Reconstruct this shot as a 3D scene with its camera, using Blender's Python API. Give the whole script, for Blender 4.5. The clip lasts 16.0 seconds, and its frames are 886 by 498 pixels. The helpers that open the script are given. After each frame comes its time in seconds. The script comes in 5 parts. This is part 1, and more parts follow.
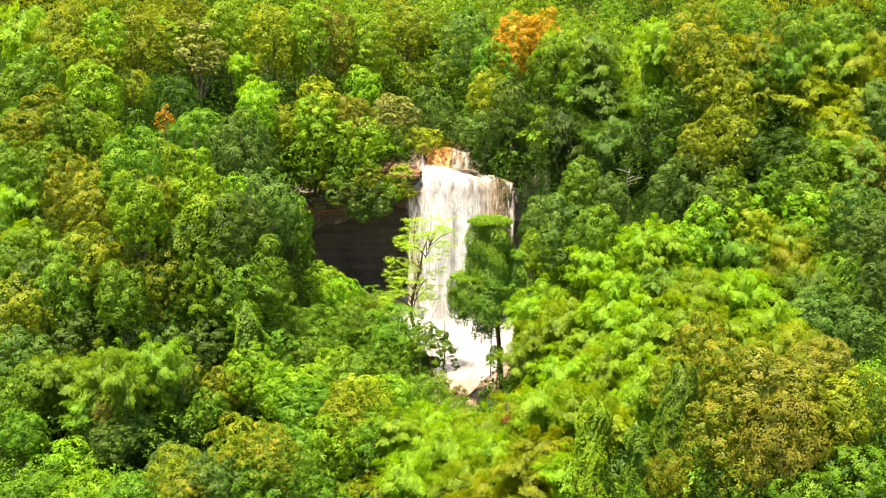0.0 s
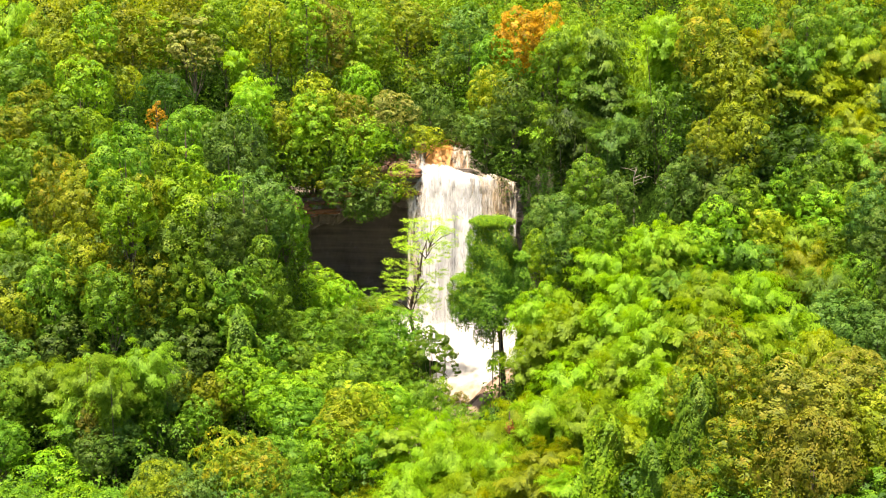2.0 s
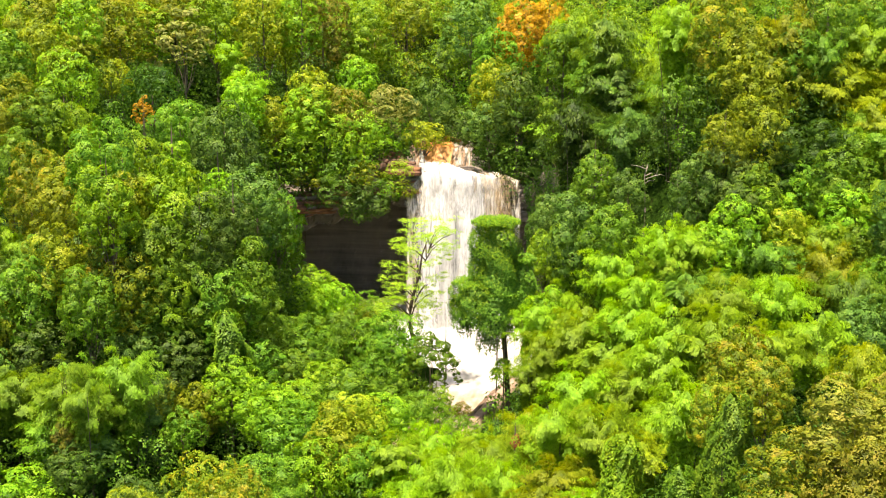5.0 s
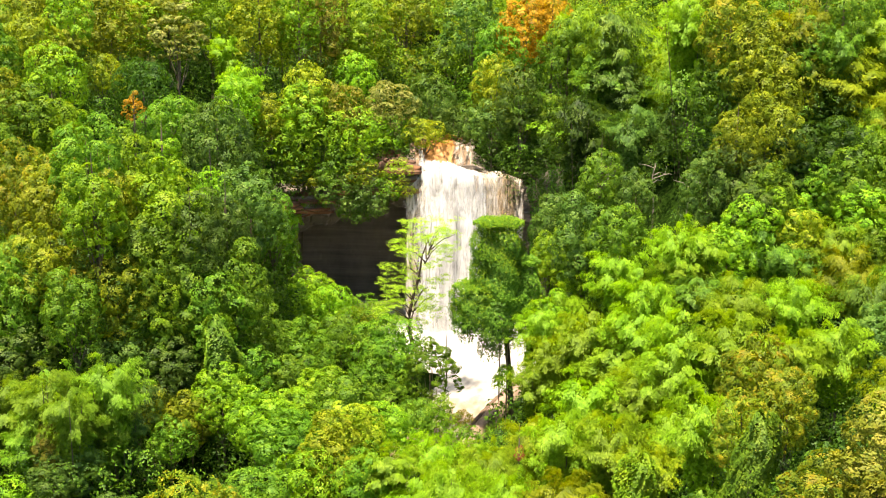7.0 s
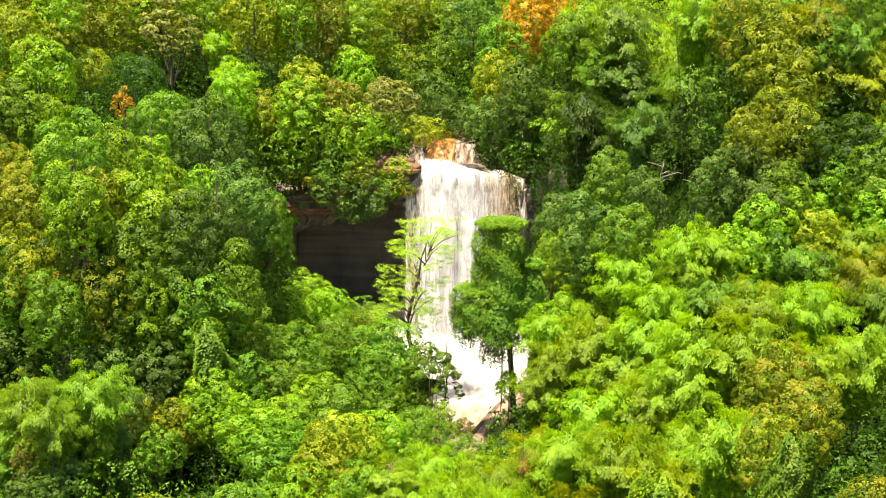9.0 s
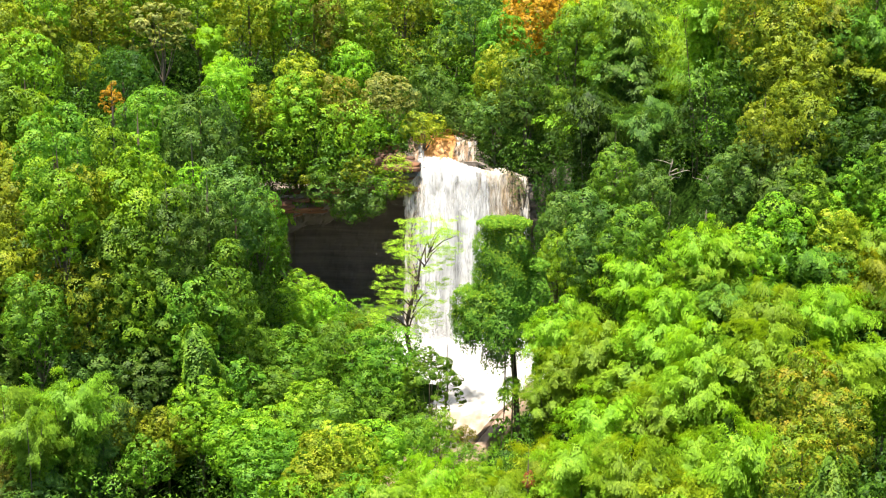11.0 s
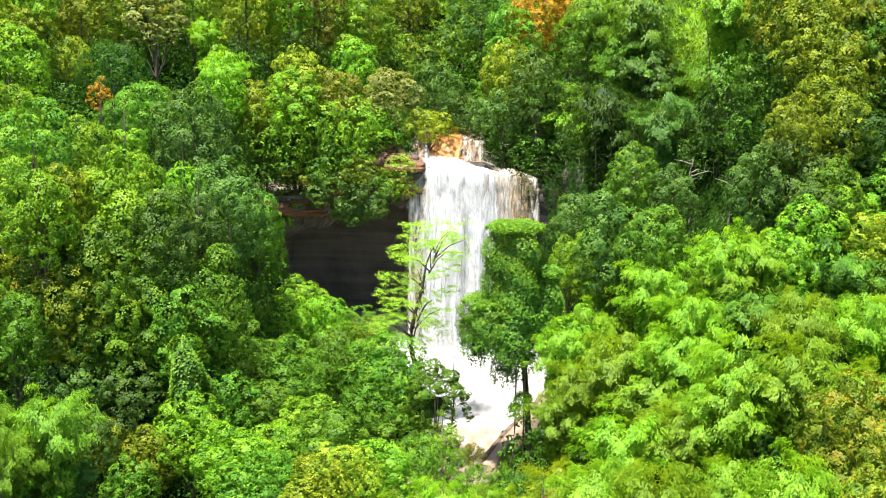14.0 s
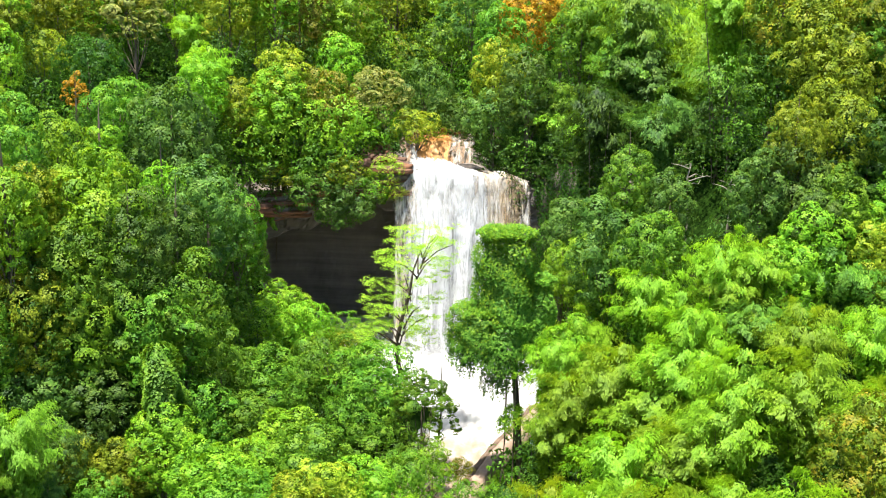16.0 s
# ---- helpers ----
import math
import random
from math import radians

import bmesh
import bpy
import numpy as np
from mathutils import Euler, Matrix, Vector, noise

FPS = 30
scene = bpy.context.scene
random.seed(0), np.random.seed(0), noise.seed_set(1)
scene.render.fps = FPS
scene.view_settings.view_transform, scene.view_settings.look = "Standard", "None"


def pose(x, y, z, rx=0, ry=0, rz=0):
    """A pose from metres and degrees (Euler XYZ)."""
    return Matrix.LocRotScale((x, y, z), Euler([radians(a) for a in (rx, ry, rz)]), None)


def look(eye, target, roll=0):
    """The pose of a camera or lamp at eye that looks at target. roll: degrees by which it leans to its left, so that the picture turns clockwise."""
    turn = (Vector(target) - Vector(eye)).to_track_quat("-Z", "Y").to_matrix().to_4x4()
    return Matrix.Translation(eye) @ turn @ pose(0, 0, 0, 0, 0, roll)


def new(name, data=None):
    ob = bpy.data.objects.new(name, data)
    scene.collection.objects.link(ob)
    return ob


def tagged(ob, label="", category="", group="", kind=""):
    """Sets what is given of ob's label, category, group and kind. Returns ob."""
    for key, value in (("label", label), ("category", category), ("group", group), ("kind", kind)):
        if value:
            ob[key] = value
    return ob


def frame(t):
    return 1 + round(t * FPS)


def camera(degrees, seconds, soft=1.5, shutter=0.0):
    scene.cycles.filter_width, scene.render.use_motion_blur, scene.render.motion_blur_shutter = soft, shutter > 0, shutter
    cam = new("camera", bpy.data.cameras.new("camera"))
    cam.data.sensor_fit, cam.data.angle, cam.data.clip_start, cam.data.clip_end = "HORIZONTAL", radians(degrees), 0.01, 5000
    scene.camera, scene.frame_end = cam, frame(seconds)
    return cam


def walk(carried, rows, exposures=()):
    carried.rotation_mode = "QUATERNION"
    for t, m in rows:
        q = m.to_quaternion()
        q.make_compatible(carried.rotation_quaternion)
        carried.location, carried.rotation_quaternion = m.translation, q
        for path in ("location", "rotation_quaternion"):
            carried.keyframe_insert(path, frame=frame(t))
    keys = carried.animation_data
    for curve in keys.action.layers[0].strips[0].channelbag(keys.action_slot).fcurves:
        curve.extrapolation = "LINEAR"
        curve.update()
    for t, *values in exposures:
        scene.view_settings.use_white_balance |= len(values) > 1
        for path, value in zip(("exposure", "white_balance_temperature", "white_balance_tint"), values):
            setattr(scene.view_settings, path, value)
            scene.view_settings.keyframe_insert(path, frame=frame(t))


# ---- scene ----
cam = camera(42.3, 16.0, soft=1.05)
METRES, EYE, TILT, LEAN, TURN = 36.0, 46.0, -12.0, 0.0, 0.0
ROWS = [
    (0.0, 0.0, 0.0, 0.0, -0.0, 0.0, 0.0),
    (0.5, -0.0001, 0.0318, 0.0013, 0.0, -0.0, 0.0),
    (1.0, -0.0003, 0.0635, 0.0026, 0.0, -0.01, -0.01),
    (1.5, -0.0005, 0.0953, 0.0038, 0.0, -0.01, -0.01),
    (2.0, -0.0007, 0.1269, 0.0053, 0.01, -0.01, -0.01),
    (2.5, -0.001, 0.1587, 0.0061, 0.02, -0.01, -0.02),
    (3.0, -0.0012, 0.1904, 0.0074, 0.02, -0.02, -0.02),
    (3.5, -0.0014, 0.2224, 0.0083, 0.02, -0.02, -0.02),
    (4.0, -0.002, 0.254, 0.0095, 0.01, -0.03, -0.01),
    (6.5, -0.0035, 0.414, 0.0159, 0.03, -0.04, -0.1),
    (7.0, -0.0037, 0.4455, 0.0172, 0.03, -0.04, -0.12),
    (7.5, -0.004, 0.477, 0.0187, 0.02, -0.04, -0.13),
    (8.0, -0.0039, 0.5087, 0.0193, 0.03, -0.04, -0.16),
    (8.5, -0.0047, 0.5402, 0.0202, 0.02, -0.03, -0.18),
    (9.0, -0.0044, 0.572, 0.0207, 0.03, -0.03, -0.19),
    (11.5, -0.006, 0.7289, 0.0259, 0.03, -0.07, -0.14),
    (12.0, -0.0066, 0.7604, 0.027, 0.03, -0.07, -0.11),
    (12.5, -0.0071, 0.7916, 0.0289, 0.05, -0.07, -0.1),
    (13.0, -0.0078, 0.8231, 0.0302, 0.05, -0.08, -0.09),
    (13.5, -0.01, 0.8536, 0.0333, 0.08, -0.07, -0.13),
    (14.0, -0.0142, 0.8827, 0.0376, 0.19, -0.05, -0.24),
    (14.5, -0.019, 0.9108, 0.0407, 0.06, -0.01, -0.39),
    (15.0, -0.0223, 0.9391, 0.0433, -0.14, 0.01, -0.56),
    (15.5, -0.0226, 0.9682, 0.0447, -0.35, 0.03, -0.71),
    (16.0, -0.022, 0.9974, 0.0474, -0.55, 0.02, -0.77),
]
EXPOSURES = [(0.0, 1.93, 7400, 12), (9.0, 1.92, 7300, 11), (12.0, 1.9, 6100, 7), (16.0, 1.95, 6000, 7)]
walk(cam, [(t, pose(0, 0, EYE, TILT, LEAN, TURN) @ pose(METRES * x, METRES * y, METRES * z, 90 + pitch, roll, yaw)) for t, x, y, z, yaw, pitch, roll in ROWS], EXPOSURES)

# ---- light ----
SUN_EL, SUN_AZ = 76.0, -145.0   # degrees; azimuth from +y towards +x
world = bpy.data.worlds.new("sky")
scene.world = world
world.use_nodes = True
wn = world.node_tree
sky = wn.nodes.new("ShaderNodeTexSky")
sky.sky_type = "NISHITA"
sky.sun_disc = False
sky.sun_elevation = radians(SUN_EL)
sky.sun_rotation = radians(SUN_AZ)
sky.air_density, sky.dust_density = 1.0, 2.0
wn.links.new(sky.outputs[0], wn.nodes["Background"].inputs[0])
wn.nodes["Background"].inputs[1].default_value = 0.092
sun_data = bpy.data.lights.new("sun", "SUN")
sun_data.energy, sun_data.angle, sun_data.color = 4.3, radians(1.3), (1.0, 0.93, 0.80)
sun = new("sun", sun_data)
to_sun = Vector((math.sin(radians(SUN_AZ)) * math.cos(radians(SUN_EL)), math.cos(radians(SUN_AZ)) * math.cos(radians(SUN_EL)), math.sin(radians(SUN_EL))))
sun.matrix_world = look(to_sun * 300, (0, 0, 0))


# ---- materials ----
def material(name):
    m = bpy.data.materials.new(name)
    m.use_nodes = True
    nt = m.node_tree
    return m, nt, nt.nodes["Principled BSDF"], nt.nodes["Material Output"]


def node(nt, kind, **values):
    n = nt.nodes.new(kind)
    for k, v in values.items():
        n.inputs[k.replace("_", " ")].default_value = v
    return n


def ramp(nt, fac, stops):
    n = nt.nodes.new("ShaderNodeValToRGB")
    while len(n.color_ramp.elements) < len(stops):
        n.color_ramp.elements.new(0.5)
    for e, (p, c) in zip(n.color_ramp.elements, stops):
        e.position, e.color = p, (*c, 1)
    nt.links.new(fac, n.inputs[0])
    return n.outputs[0]


def noise_node(nt, scale, detail=4.0, rough=0.55, stretch=(1, 1, 1), coord="Object", swirl=0.0):
    tc = nt.nodes.new("ShaderNodeTexCoord")
    mp = nt.nodes.new("ShaderNodeMapping")
    mp.inputs["Scale"].default_value = stretch
    nt.links.new(tc.outputs[coord], mp.inputs[0])
    n = node(nt, "ShaderNodeTexNoise", Scale=scale, Detail=detail, Roughness=rough, Distortion=swirl)
    nt.links.new(mp.outputs[0], n.inputs["Vector"])
    return n.outputs[0]


def bump(nt, height, strength, distance, bsdf):
    b = node(nt, "ShaderNodeBump", Strength=strength, Distance=distance)
    nt.links.new(height, b.inputs["Height"])
    nt.links.new(b.outputs[0], bsdf.inputs["Normal"])


def leaf_material(name, shade, full, tip, glow=0.42, rough=0.5):
    """Leaves: three tones spread leaf by leaf, a drift from tree to tree, light through the blade."""
    m, nt, p, out = material(name)
    geo = nt.nodes.new("ShaderNodeNewGeometry")
    info = nt.nodes.new("ShaderNodeObjectInfo")
    patch = noise_node(nt, 3.2, 2.0)
    mix = nt.nodes.new("ShaderNodeMath")
    mix.operation = "MULTIPLY_ADD"
    nt.links.new(geo.outputs["Random Per Island"], mix.inputs[0])
    mix.inputs[1].default_value = 0.36
    sub = nt.nodes.new("ShaderNodeMath")
    sub.operation = "MULTIPLY_ADD"
    nt.links.new(patch, sub.inputs[0])
    sub.inputs[1].default_value, sub.inputs[2].default_value = 2.1, -0.74
    nt.links.new(sub.outputs[0], mix.inputs[2])
    col = ramp(nt, mix.outputs[0], [(0.05, shade), (0.5, full), (0.95, tip)])
    hsv = nt.nodes.new("ShaderNodeHueSaturation")
    for key, lo, hi in (("Hue", 0.487, 0.510), ("Value", 0.78, 1.20)):
        r = node(nt, "ShaderNodeMapRange", To_Min=lo, To_Max=hi)
        nt.links.new(info.outputs["Random"], r.inputs["Value"])
        nt.links.new(r.outputs[0], hsv.inputs[key])
    speck = nt.nodes.new("ShaderNodeMixRGB")
    speck.blend_type = "MULTIPLY"
    speck.inputs[0].default_value = 1.0
    nt.links.new(col, speck.inputs[1])
    nt.links.new(ramp(nt, noise_node(nt, 11.0, 3.0, 0.62), [(0.36, (0.74, 0.78, 0.74)), (0.63, (1.18, 1.15, 1.10))]), speck.inputs[2])
    nt.links.new(speck.outputs[0], hsv.inputs["Color"])
    nt.links.new(hsv.outputs[0], p.inputs["Base Color"])
    p.inputs["Roughness"].default_value = rough
    p.inputs["Specular IOR Level"].default_value = 0.13
    tr = nt.nodes.new("ShaderNodeBsdfTranslucent")
    warm = nt.nodes.new("ShaderNodeMixRGB")
    warm.blend_type = "MULTIPLY"
    warm.inputs[0].default_value = 1.0
    warm.inputs[2].default_value = (1.25, 1.15, 0.55, 1)
    nt.links.new(hsv.outputs[0], warm.inputs[1])
    nt.links.new(warm.outputs[0], tr.inputs[0])
    ms = nt.nodes.new("ShaderNodeMixShader")
    ms.inputs[0].default_value = glow
    nt.links.new(p.outputs[0], ms.inputs[1])
    nt.links.new(tr.outputs[0], ms.inputs[2])
    nt.links.new(ms.outputs[0], out.inputs[0])
    return m


LEAF = {
    "red": leaf_material("leaves_red", (0.108, 0.019, 0.016), (0.280, 0.047, 0.035), (0.411, 0.105, 0.075)),
    # deep: leaf colour darkened to stand for shade in gaps between crowns
    "deep": leaf_material("leaves_shade_green", (0.016, 0.044, 0.006), (0.039, 0.097, 0.009), (0.084, 0.163, 0.014)),
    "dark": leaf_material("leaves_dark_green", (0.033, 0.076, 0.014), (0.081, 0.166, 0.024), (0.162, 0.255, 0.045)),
    "mid": leaf_material("leaves_green", (0.044, 0.113, 0.009), (0.104, 0.226, 0.015), (0.206, 0.332, 0.029)),
    "creeper": leaf_material("leaves_creeper", (0.050, 0.138, 0.013), (0.121, 0.286, 0.026), (0.240, 0.415, 0.046)),
    "bright": leaf_material("leaves_fresh_green", (0.068, 0.168, 0.009), (0.164, 0.335, 0.014), (0.302, 0.455, 0.030)),
    "yellow": leaf_material("leaves_yellow_green", (0.084, 0.137, 0.009), (0.222, 0.305, 0.014), (0.400, 0.425, 0.033)),
    "olive": leaf_material("leaves_olive", (0.068, 0.104, 0.008), (0.172, 0.226, 0.012), (0.310, 0.330, 0.024)),
    "bronze": leaf_material("leaves_bronze", (0.074, 0.092, 0.011), (0.180, 0.200, 0.020), (0.295, 0.255, 0.040)),
    "orange": leaf_material("leaves_orange", (0.162, 0.115, 0.011), (0.483, 0.293, 0.014), (0.699, 0.432, 0.043)),
    "gold": leaf_material("leaves_gold_tinged", (0.066, 0.123, 0.010), (0.168, 0.244, 0.014), (0.370, 0.305, 0.021)),
    "pale": leaf_material("leaves_pale", (0.105, 0.135, 0.028), (0.225, 0.255, 0.055), (0.360, 0.345, 0.105)),
    "lime": leaf_material("leaves_lime", (0.121, 0.230, 0.017), (0.281, 0.460, 0.029), (0.483, 0.612, 0.095), glow=0.5),
    "bamboo": leaf_material("leaves_bamboo", (0.118, 0.232, 0.010), (0.195, 0.342, 0.014), (0.280, 0.420, 0.030), glow=0.5),
    "bamboo_cool": leaf_material("leaves_bamboo_cool", (0.095, 0.202, 0.013), (0.168, 0.316, 0.020), (0.250, 0.400, 0.040), glow=0.5),
    "bamboo_gold": leaf_material("leaves_bamboo_golden", (0.105, 0.155, 0.006), (0.200, 0.265, 0.009), (0.310, 0.345, 0.018), glow=0.5),
}


def bark_material(name, a, b):
    m, nt, p, out = material(name)
    n = noise_node(nt, 7.0, 6.0, 0.65, (1, 1, 0.25))
    nt.links.new(ramp(nt, n, [(0.3, a), (0.7, b)]), p.inputs["Base Color"])
    p.inputs["Roughness"].default_value = 0.9
    p.inputs["Specular IOR Level"].default_value = 0.15
    bump(nt, n, 0.6, 0.05, p)
    return m


BARK = bark_material("bark_brown", (0.060, 0.046, 0.032), (0.190, 0.150, 0.105))
BARK_DARK = bark_material("bark_dark", (0.030, 0.022, 0.014), (0.105, 0.080, 0.052))
BARK_PALE = bark_material("bark_pale", (0.13, 0.11, 0.085), (0.32, 0.28, 0.22))
VINE = bark_material("liana_bark", (0.06, 0.045, 0.03), (0.20, 0.15, 0.10))


def ground_material():
    m, nt, p, out = material("forest_floor")
    n = noise_node(nt, 0.35, 8.0, 0.65)
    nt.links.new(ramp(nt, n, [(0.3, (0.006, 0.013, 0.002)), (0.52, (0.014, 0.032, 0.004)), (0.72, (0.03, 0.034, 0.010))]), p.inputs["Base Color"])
    p.inputs["Specular IOR Level"].default_value = 0.0
    p.inputs["Roughness"].default_value = 1.0
    bump(nt, noise_node(nt, 2.5, 6.0), 0.8, 0.3, p)
    return m


def rock_material(name, stops, wet=0.0):
    """Layered sandstone: bands run level, broken by blotches of stain."""
    m, nt, p, out = material(name)
    bands = noise_node(nt, 1.0, 6.0, 0.6, (0.05, 0.05, 1.3))
    blotch = noise_node(nt, 0.28, 6.0, 0.6, (1, 1, 0.6))
    mx = nt.nodes.new("ShaderNodeMath")
    mx.operation = "MULTIPLY_ADD"
    nt.links.new(bands, mx.inputs[0])
    mx.inputs[1].default_value = 0.55
    h = nt.nodes.new("ShaderNodeMath")
    h.operation = "MULTIPLY"
    nt.links.new(blotch, h.inputs[0])
    h.inputs[1].default_value = 0.45
    nt.links.new(h.outputs[0], mx.inputs[2])
    nt.links.new(ramp(nt, mx.outputs[0], stops), p.inputs["Base Color"])
    p.inputs["Roughness"].default_value = 0.85 - 0.45 * wet
    bump(nt, bands, 0.7, 0.25, p)
    return m


GROUND = ground_material()
ROCK = rock_material("cliff_sandstone", [(0.33, (0.075, 0.062, 0.052)), (0.48, (0.135, 0.108, 0.087)), (0.6, (0.18, 0.142, 0.11)), (0.72, (0.23, 0.165, 0.115))])
ROCK_RED = rock_material("ledge_red_sandstone", [(0.34, (0.03, 0.018, 0.012)), (0.47, (0.09, 0.042, 0.022)), (0.6, (0.19, 0.072, 0.024)), (0.74, (0.24, 0.115, 0.05))])
ROCK_WET = rock_material("wet_orange_rock", [(0.34, (0.05, 0.02, 0.008)), (0.5, (0.24, 0.085, 0.02)), (0.7, (0.34, 0.17, 0.06))], wet=1.0)


def water_material(name, thin, brown, white, cover, onset=22.0, fade=5.0):
    """Falling water: long upright streaks of foam over brown water; thin places and the ragged rim open on the rock."""
    m, nt, p, out = material(name)
    streak = noise_node(nt, 1.0, 5.0, 0.60, (0.95, 0.4, 0.20), swirl=0.6)
    broad = noise_node(nt, 0.42, 7.0, 0.66, (1.0, 1.0, 0.62), swirl=1.2)

    def calc(op, x, y, z=None):
        n = nt.nodes.new("ShaderNodeMath")
        n.operation = op
        for k, v in enumerate((x, y, z)):
            if isinstance(v, (int, float)):
                n.inputs[k].default_value = v
            elif v is not None:
                nt.links.new(v, n.inputs[k])
        return n.outputs[0]

    foam = calc("MULTIPLY_ADD", streak, 0.5, calc("MULTIPLY", broad, 0.5))
    nt.links.new(ramp(nt, foam, [(thin - 0.06, brown), (thin + 0.06, white), (0.68, (0.45, 0.45, 0.45))]), p.inputs["Base Color"])
    p.inputs["Roughness"].default_value = 0.7
    uv = nt.nodes.new("ShaderNodeUVMap")
    uv.uv_map = "flow"
    sep = nt.nodes.new("ShaderNodeSeparateXYZ")
    nt.links.new(uv.outputs[0], sep.inputs[0])
    u, v = sep.outputs[0], sep.outputs[1]
    rim = calc("MINIMUM", calc("MINIMUM", calc("MULTIPLY", u, 5.0), calc("MULTIPLY", calc("SUBTRACT", 1.0, u), fade)), calc("MULTIPLY", v, onset))
    fine = noise_node(nt, 1.0, 8.0, 0.74, (1.9, 0.6, 0.22), swirl=0.5)
    body = calc("ADD", fine, calc("MULTIPLY", calc("MINIMUM", rim, 1.0), 0.45))
    gap = calc("SUBTRACT", noise_node(nt, 0.75, 4.0, 0.6, (1.0, 0.05, 0.50), swirl=0.8), 0.47)
    upper = calc("MAXIMUM", calc("SUBTRACT", 1.0, calc("MULTIPLY", v, 1.7)), 0.0)
    gap = calc("MINIMUM", calc("MAXIMUM", calc("MULTIPLY", gap, 4.5), 0.0), 1.0)
    sheer = calc("SUBTRACT", 1.0, calc("MULTIPLY", calc("MULTIPLY", gap, calc("MINIMUM", calc("MULTIPLY", upper, 1.6), 1.0)), 0.55))
    nt.links.new(calc("MULTIPLY", ramp(nt, body, [(cover + 0.36, (0, 0, 0)), (cover + 0.56, (1, 1, 1))]), sheer), p.inputs["Alpha"])
    bump(nt, foam, 0.5, 0.6, p)
    return m


FALL = water_material("falling_water_white", 0.47, (0.34, 0.325, 0.305), (0.44, 0.432, 0.42), 0.35, onset=12.0, fade=3.0)
FALL_BROWN = water_material("falling_water_brown", 0.50, (0.29, 0.19, 0.095), (0.42, 0.36, 0.29), 0.42)
FALL_THIN = water_material("falling_water_thin", 0.49, (0.28, 0.20, 0.11), (0.45, 0.41, 0.36), 0.49)
FALL_STREAK = water_material("falling_water_streaks", 0.52, (0.17, 0.10, 0.05), (0.36, 0.33, 0.29), 0.50)
FALL_MIST = water_material("falling_spray", 0.47, (0.36, 0.35, 0.34), (0.50, 0.495, 0.49), 0.38, onset=2.8)
FALL_LIP = water_material("lip_water_orange", 0.56, (0.36, 0.145, 0.022), (0.50, 0.29, 0.11), 0.36)


def pool_material():
    """Muddy water; white foam near the fall, thinning out downstream."""
    m, nt, p, out = material("pool_water")
    n = noise_node(nt, 0.45, 7.0, 0.65, (1, 0.6, 1))
    tc = nt.nodes.new("ShaderNodeTexCoord")
    sep = nt.nodes.new("ShaderNodeSeparateXYZ")
    nt.links.new(tc.outputs["Object"], sep.inputs[0])
    down = node(nt, "ShaderNodeMapRange", From_Min=122.0, From_Max=150.0, To_Min=-0.22, To_Max=0.30)
    nt.links.new(sep.outputs[1], down.inputs["Value"])
    add = nt.nodes.new("ShaderNodeMath")
    nt.links.new(n, add.inputs[0])
    nt.links.new(down.outputs[0], add.inputs[1])
    nt.links.new(ramp(nt, add.outputs[0], [(0.25, (0.19, 0.125, 0.08)), (0.45, (0.27, 0.20, 0.145)), (0.62, (0.335, 0.318, 0.300))]), p.inputs["Base Color"])
    p.inputs["Roughness"].default_value = 0.3
    bump(nt, n, 0.5, 0.15, p)
    return m


POOL = pool_material()


def plain_material(name, a, b, scale=3.0, rough=0.7):
    m, nt, p, out = material(name)
    n = noise_node(nt, scale, 6.0, 0.6)
    nt.links.new(ramp(nt, n, [(0.3, a), (0.7, b)]), p.inputs["Base Color"])
    p.inputs["Roughness"].default_value = rough
    bump(nt, n, 0.3, 0.05, p)
    return m


FOAM = plain_material("foam", (0.58, 0.57, 0.56), (0.64, 0.64, 0.64), 0.8)
EARTH = plain_material("wet_earth", (0.07, 0.042, 0.026), (0.15, 0.095, 0.06), 1.2, 0.85)
CONCRETE = plain_material("pale_concrete", (0.20, 0.13, 0.088), (0.29, 0.205, 0.145), 1.5, 0.85)
SIGN = plain_material("white_painted_board", (0.70, 0.74, 0.76), (0.82, 0.84, 0.85), 4.0, 0.5)


# ---- land ----
def smooth(a, b, v):
    t = np.clip((v - a) / (b - a), 0.0, 1.0)
    return t * t * (3 - 2 * t)


def softplus(v, k=4.0):
    return k * np.log1p(np.exp(np.clip(v / k, -40, 40)))


def cliff_line(x):
    """The y of the cliff's upper edge: a shallow bay that comes forward at both ends."""
    x = np.asarray(x, float)
    return 168.0 - 0.55 * softplus(-20 - x, 3.0) - 0.9 * softplus(x - 12.5, 2.0) + 1.2 * np.sin(x * 0.21)


def cliff_top(x):
    """The height of the cliff's edge, lower on the side of the hollow."""
    x = np.asarray(x, float)
    return 21.9 + 0.3 * np.sin(x * 0.35) - 3.8 * smooth(-7, -19, x) + 0.12 * softplus(x - 12, 2) - 2.5 * smooth(3.5, 8.5, x) * smooth(14, 11.5, x)


def right_shore(y):
    """The stream's edge on the side of the path: it runs out aslant below the pool."""
    y = np.asarray(y, float)
    wide = smooth(143, 160, y)
    return (2.2 + 0.385 * (y - 127.6)) * (1 - wide) + 13.0 * wide


def left_shore(y):
    y = np.asarray(y, float)
    wide = smooth(143, 162, y)
    return (right_shore(np.minimum(y, 143)) - 5.0 - 3.0 * smooth(128, 140, y)) * (1 - wide) - 15.0 * wide


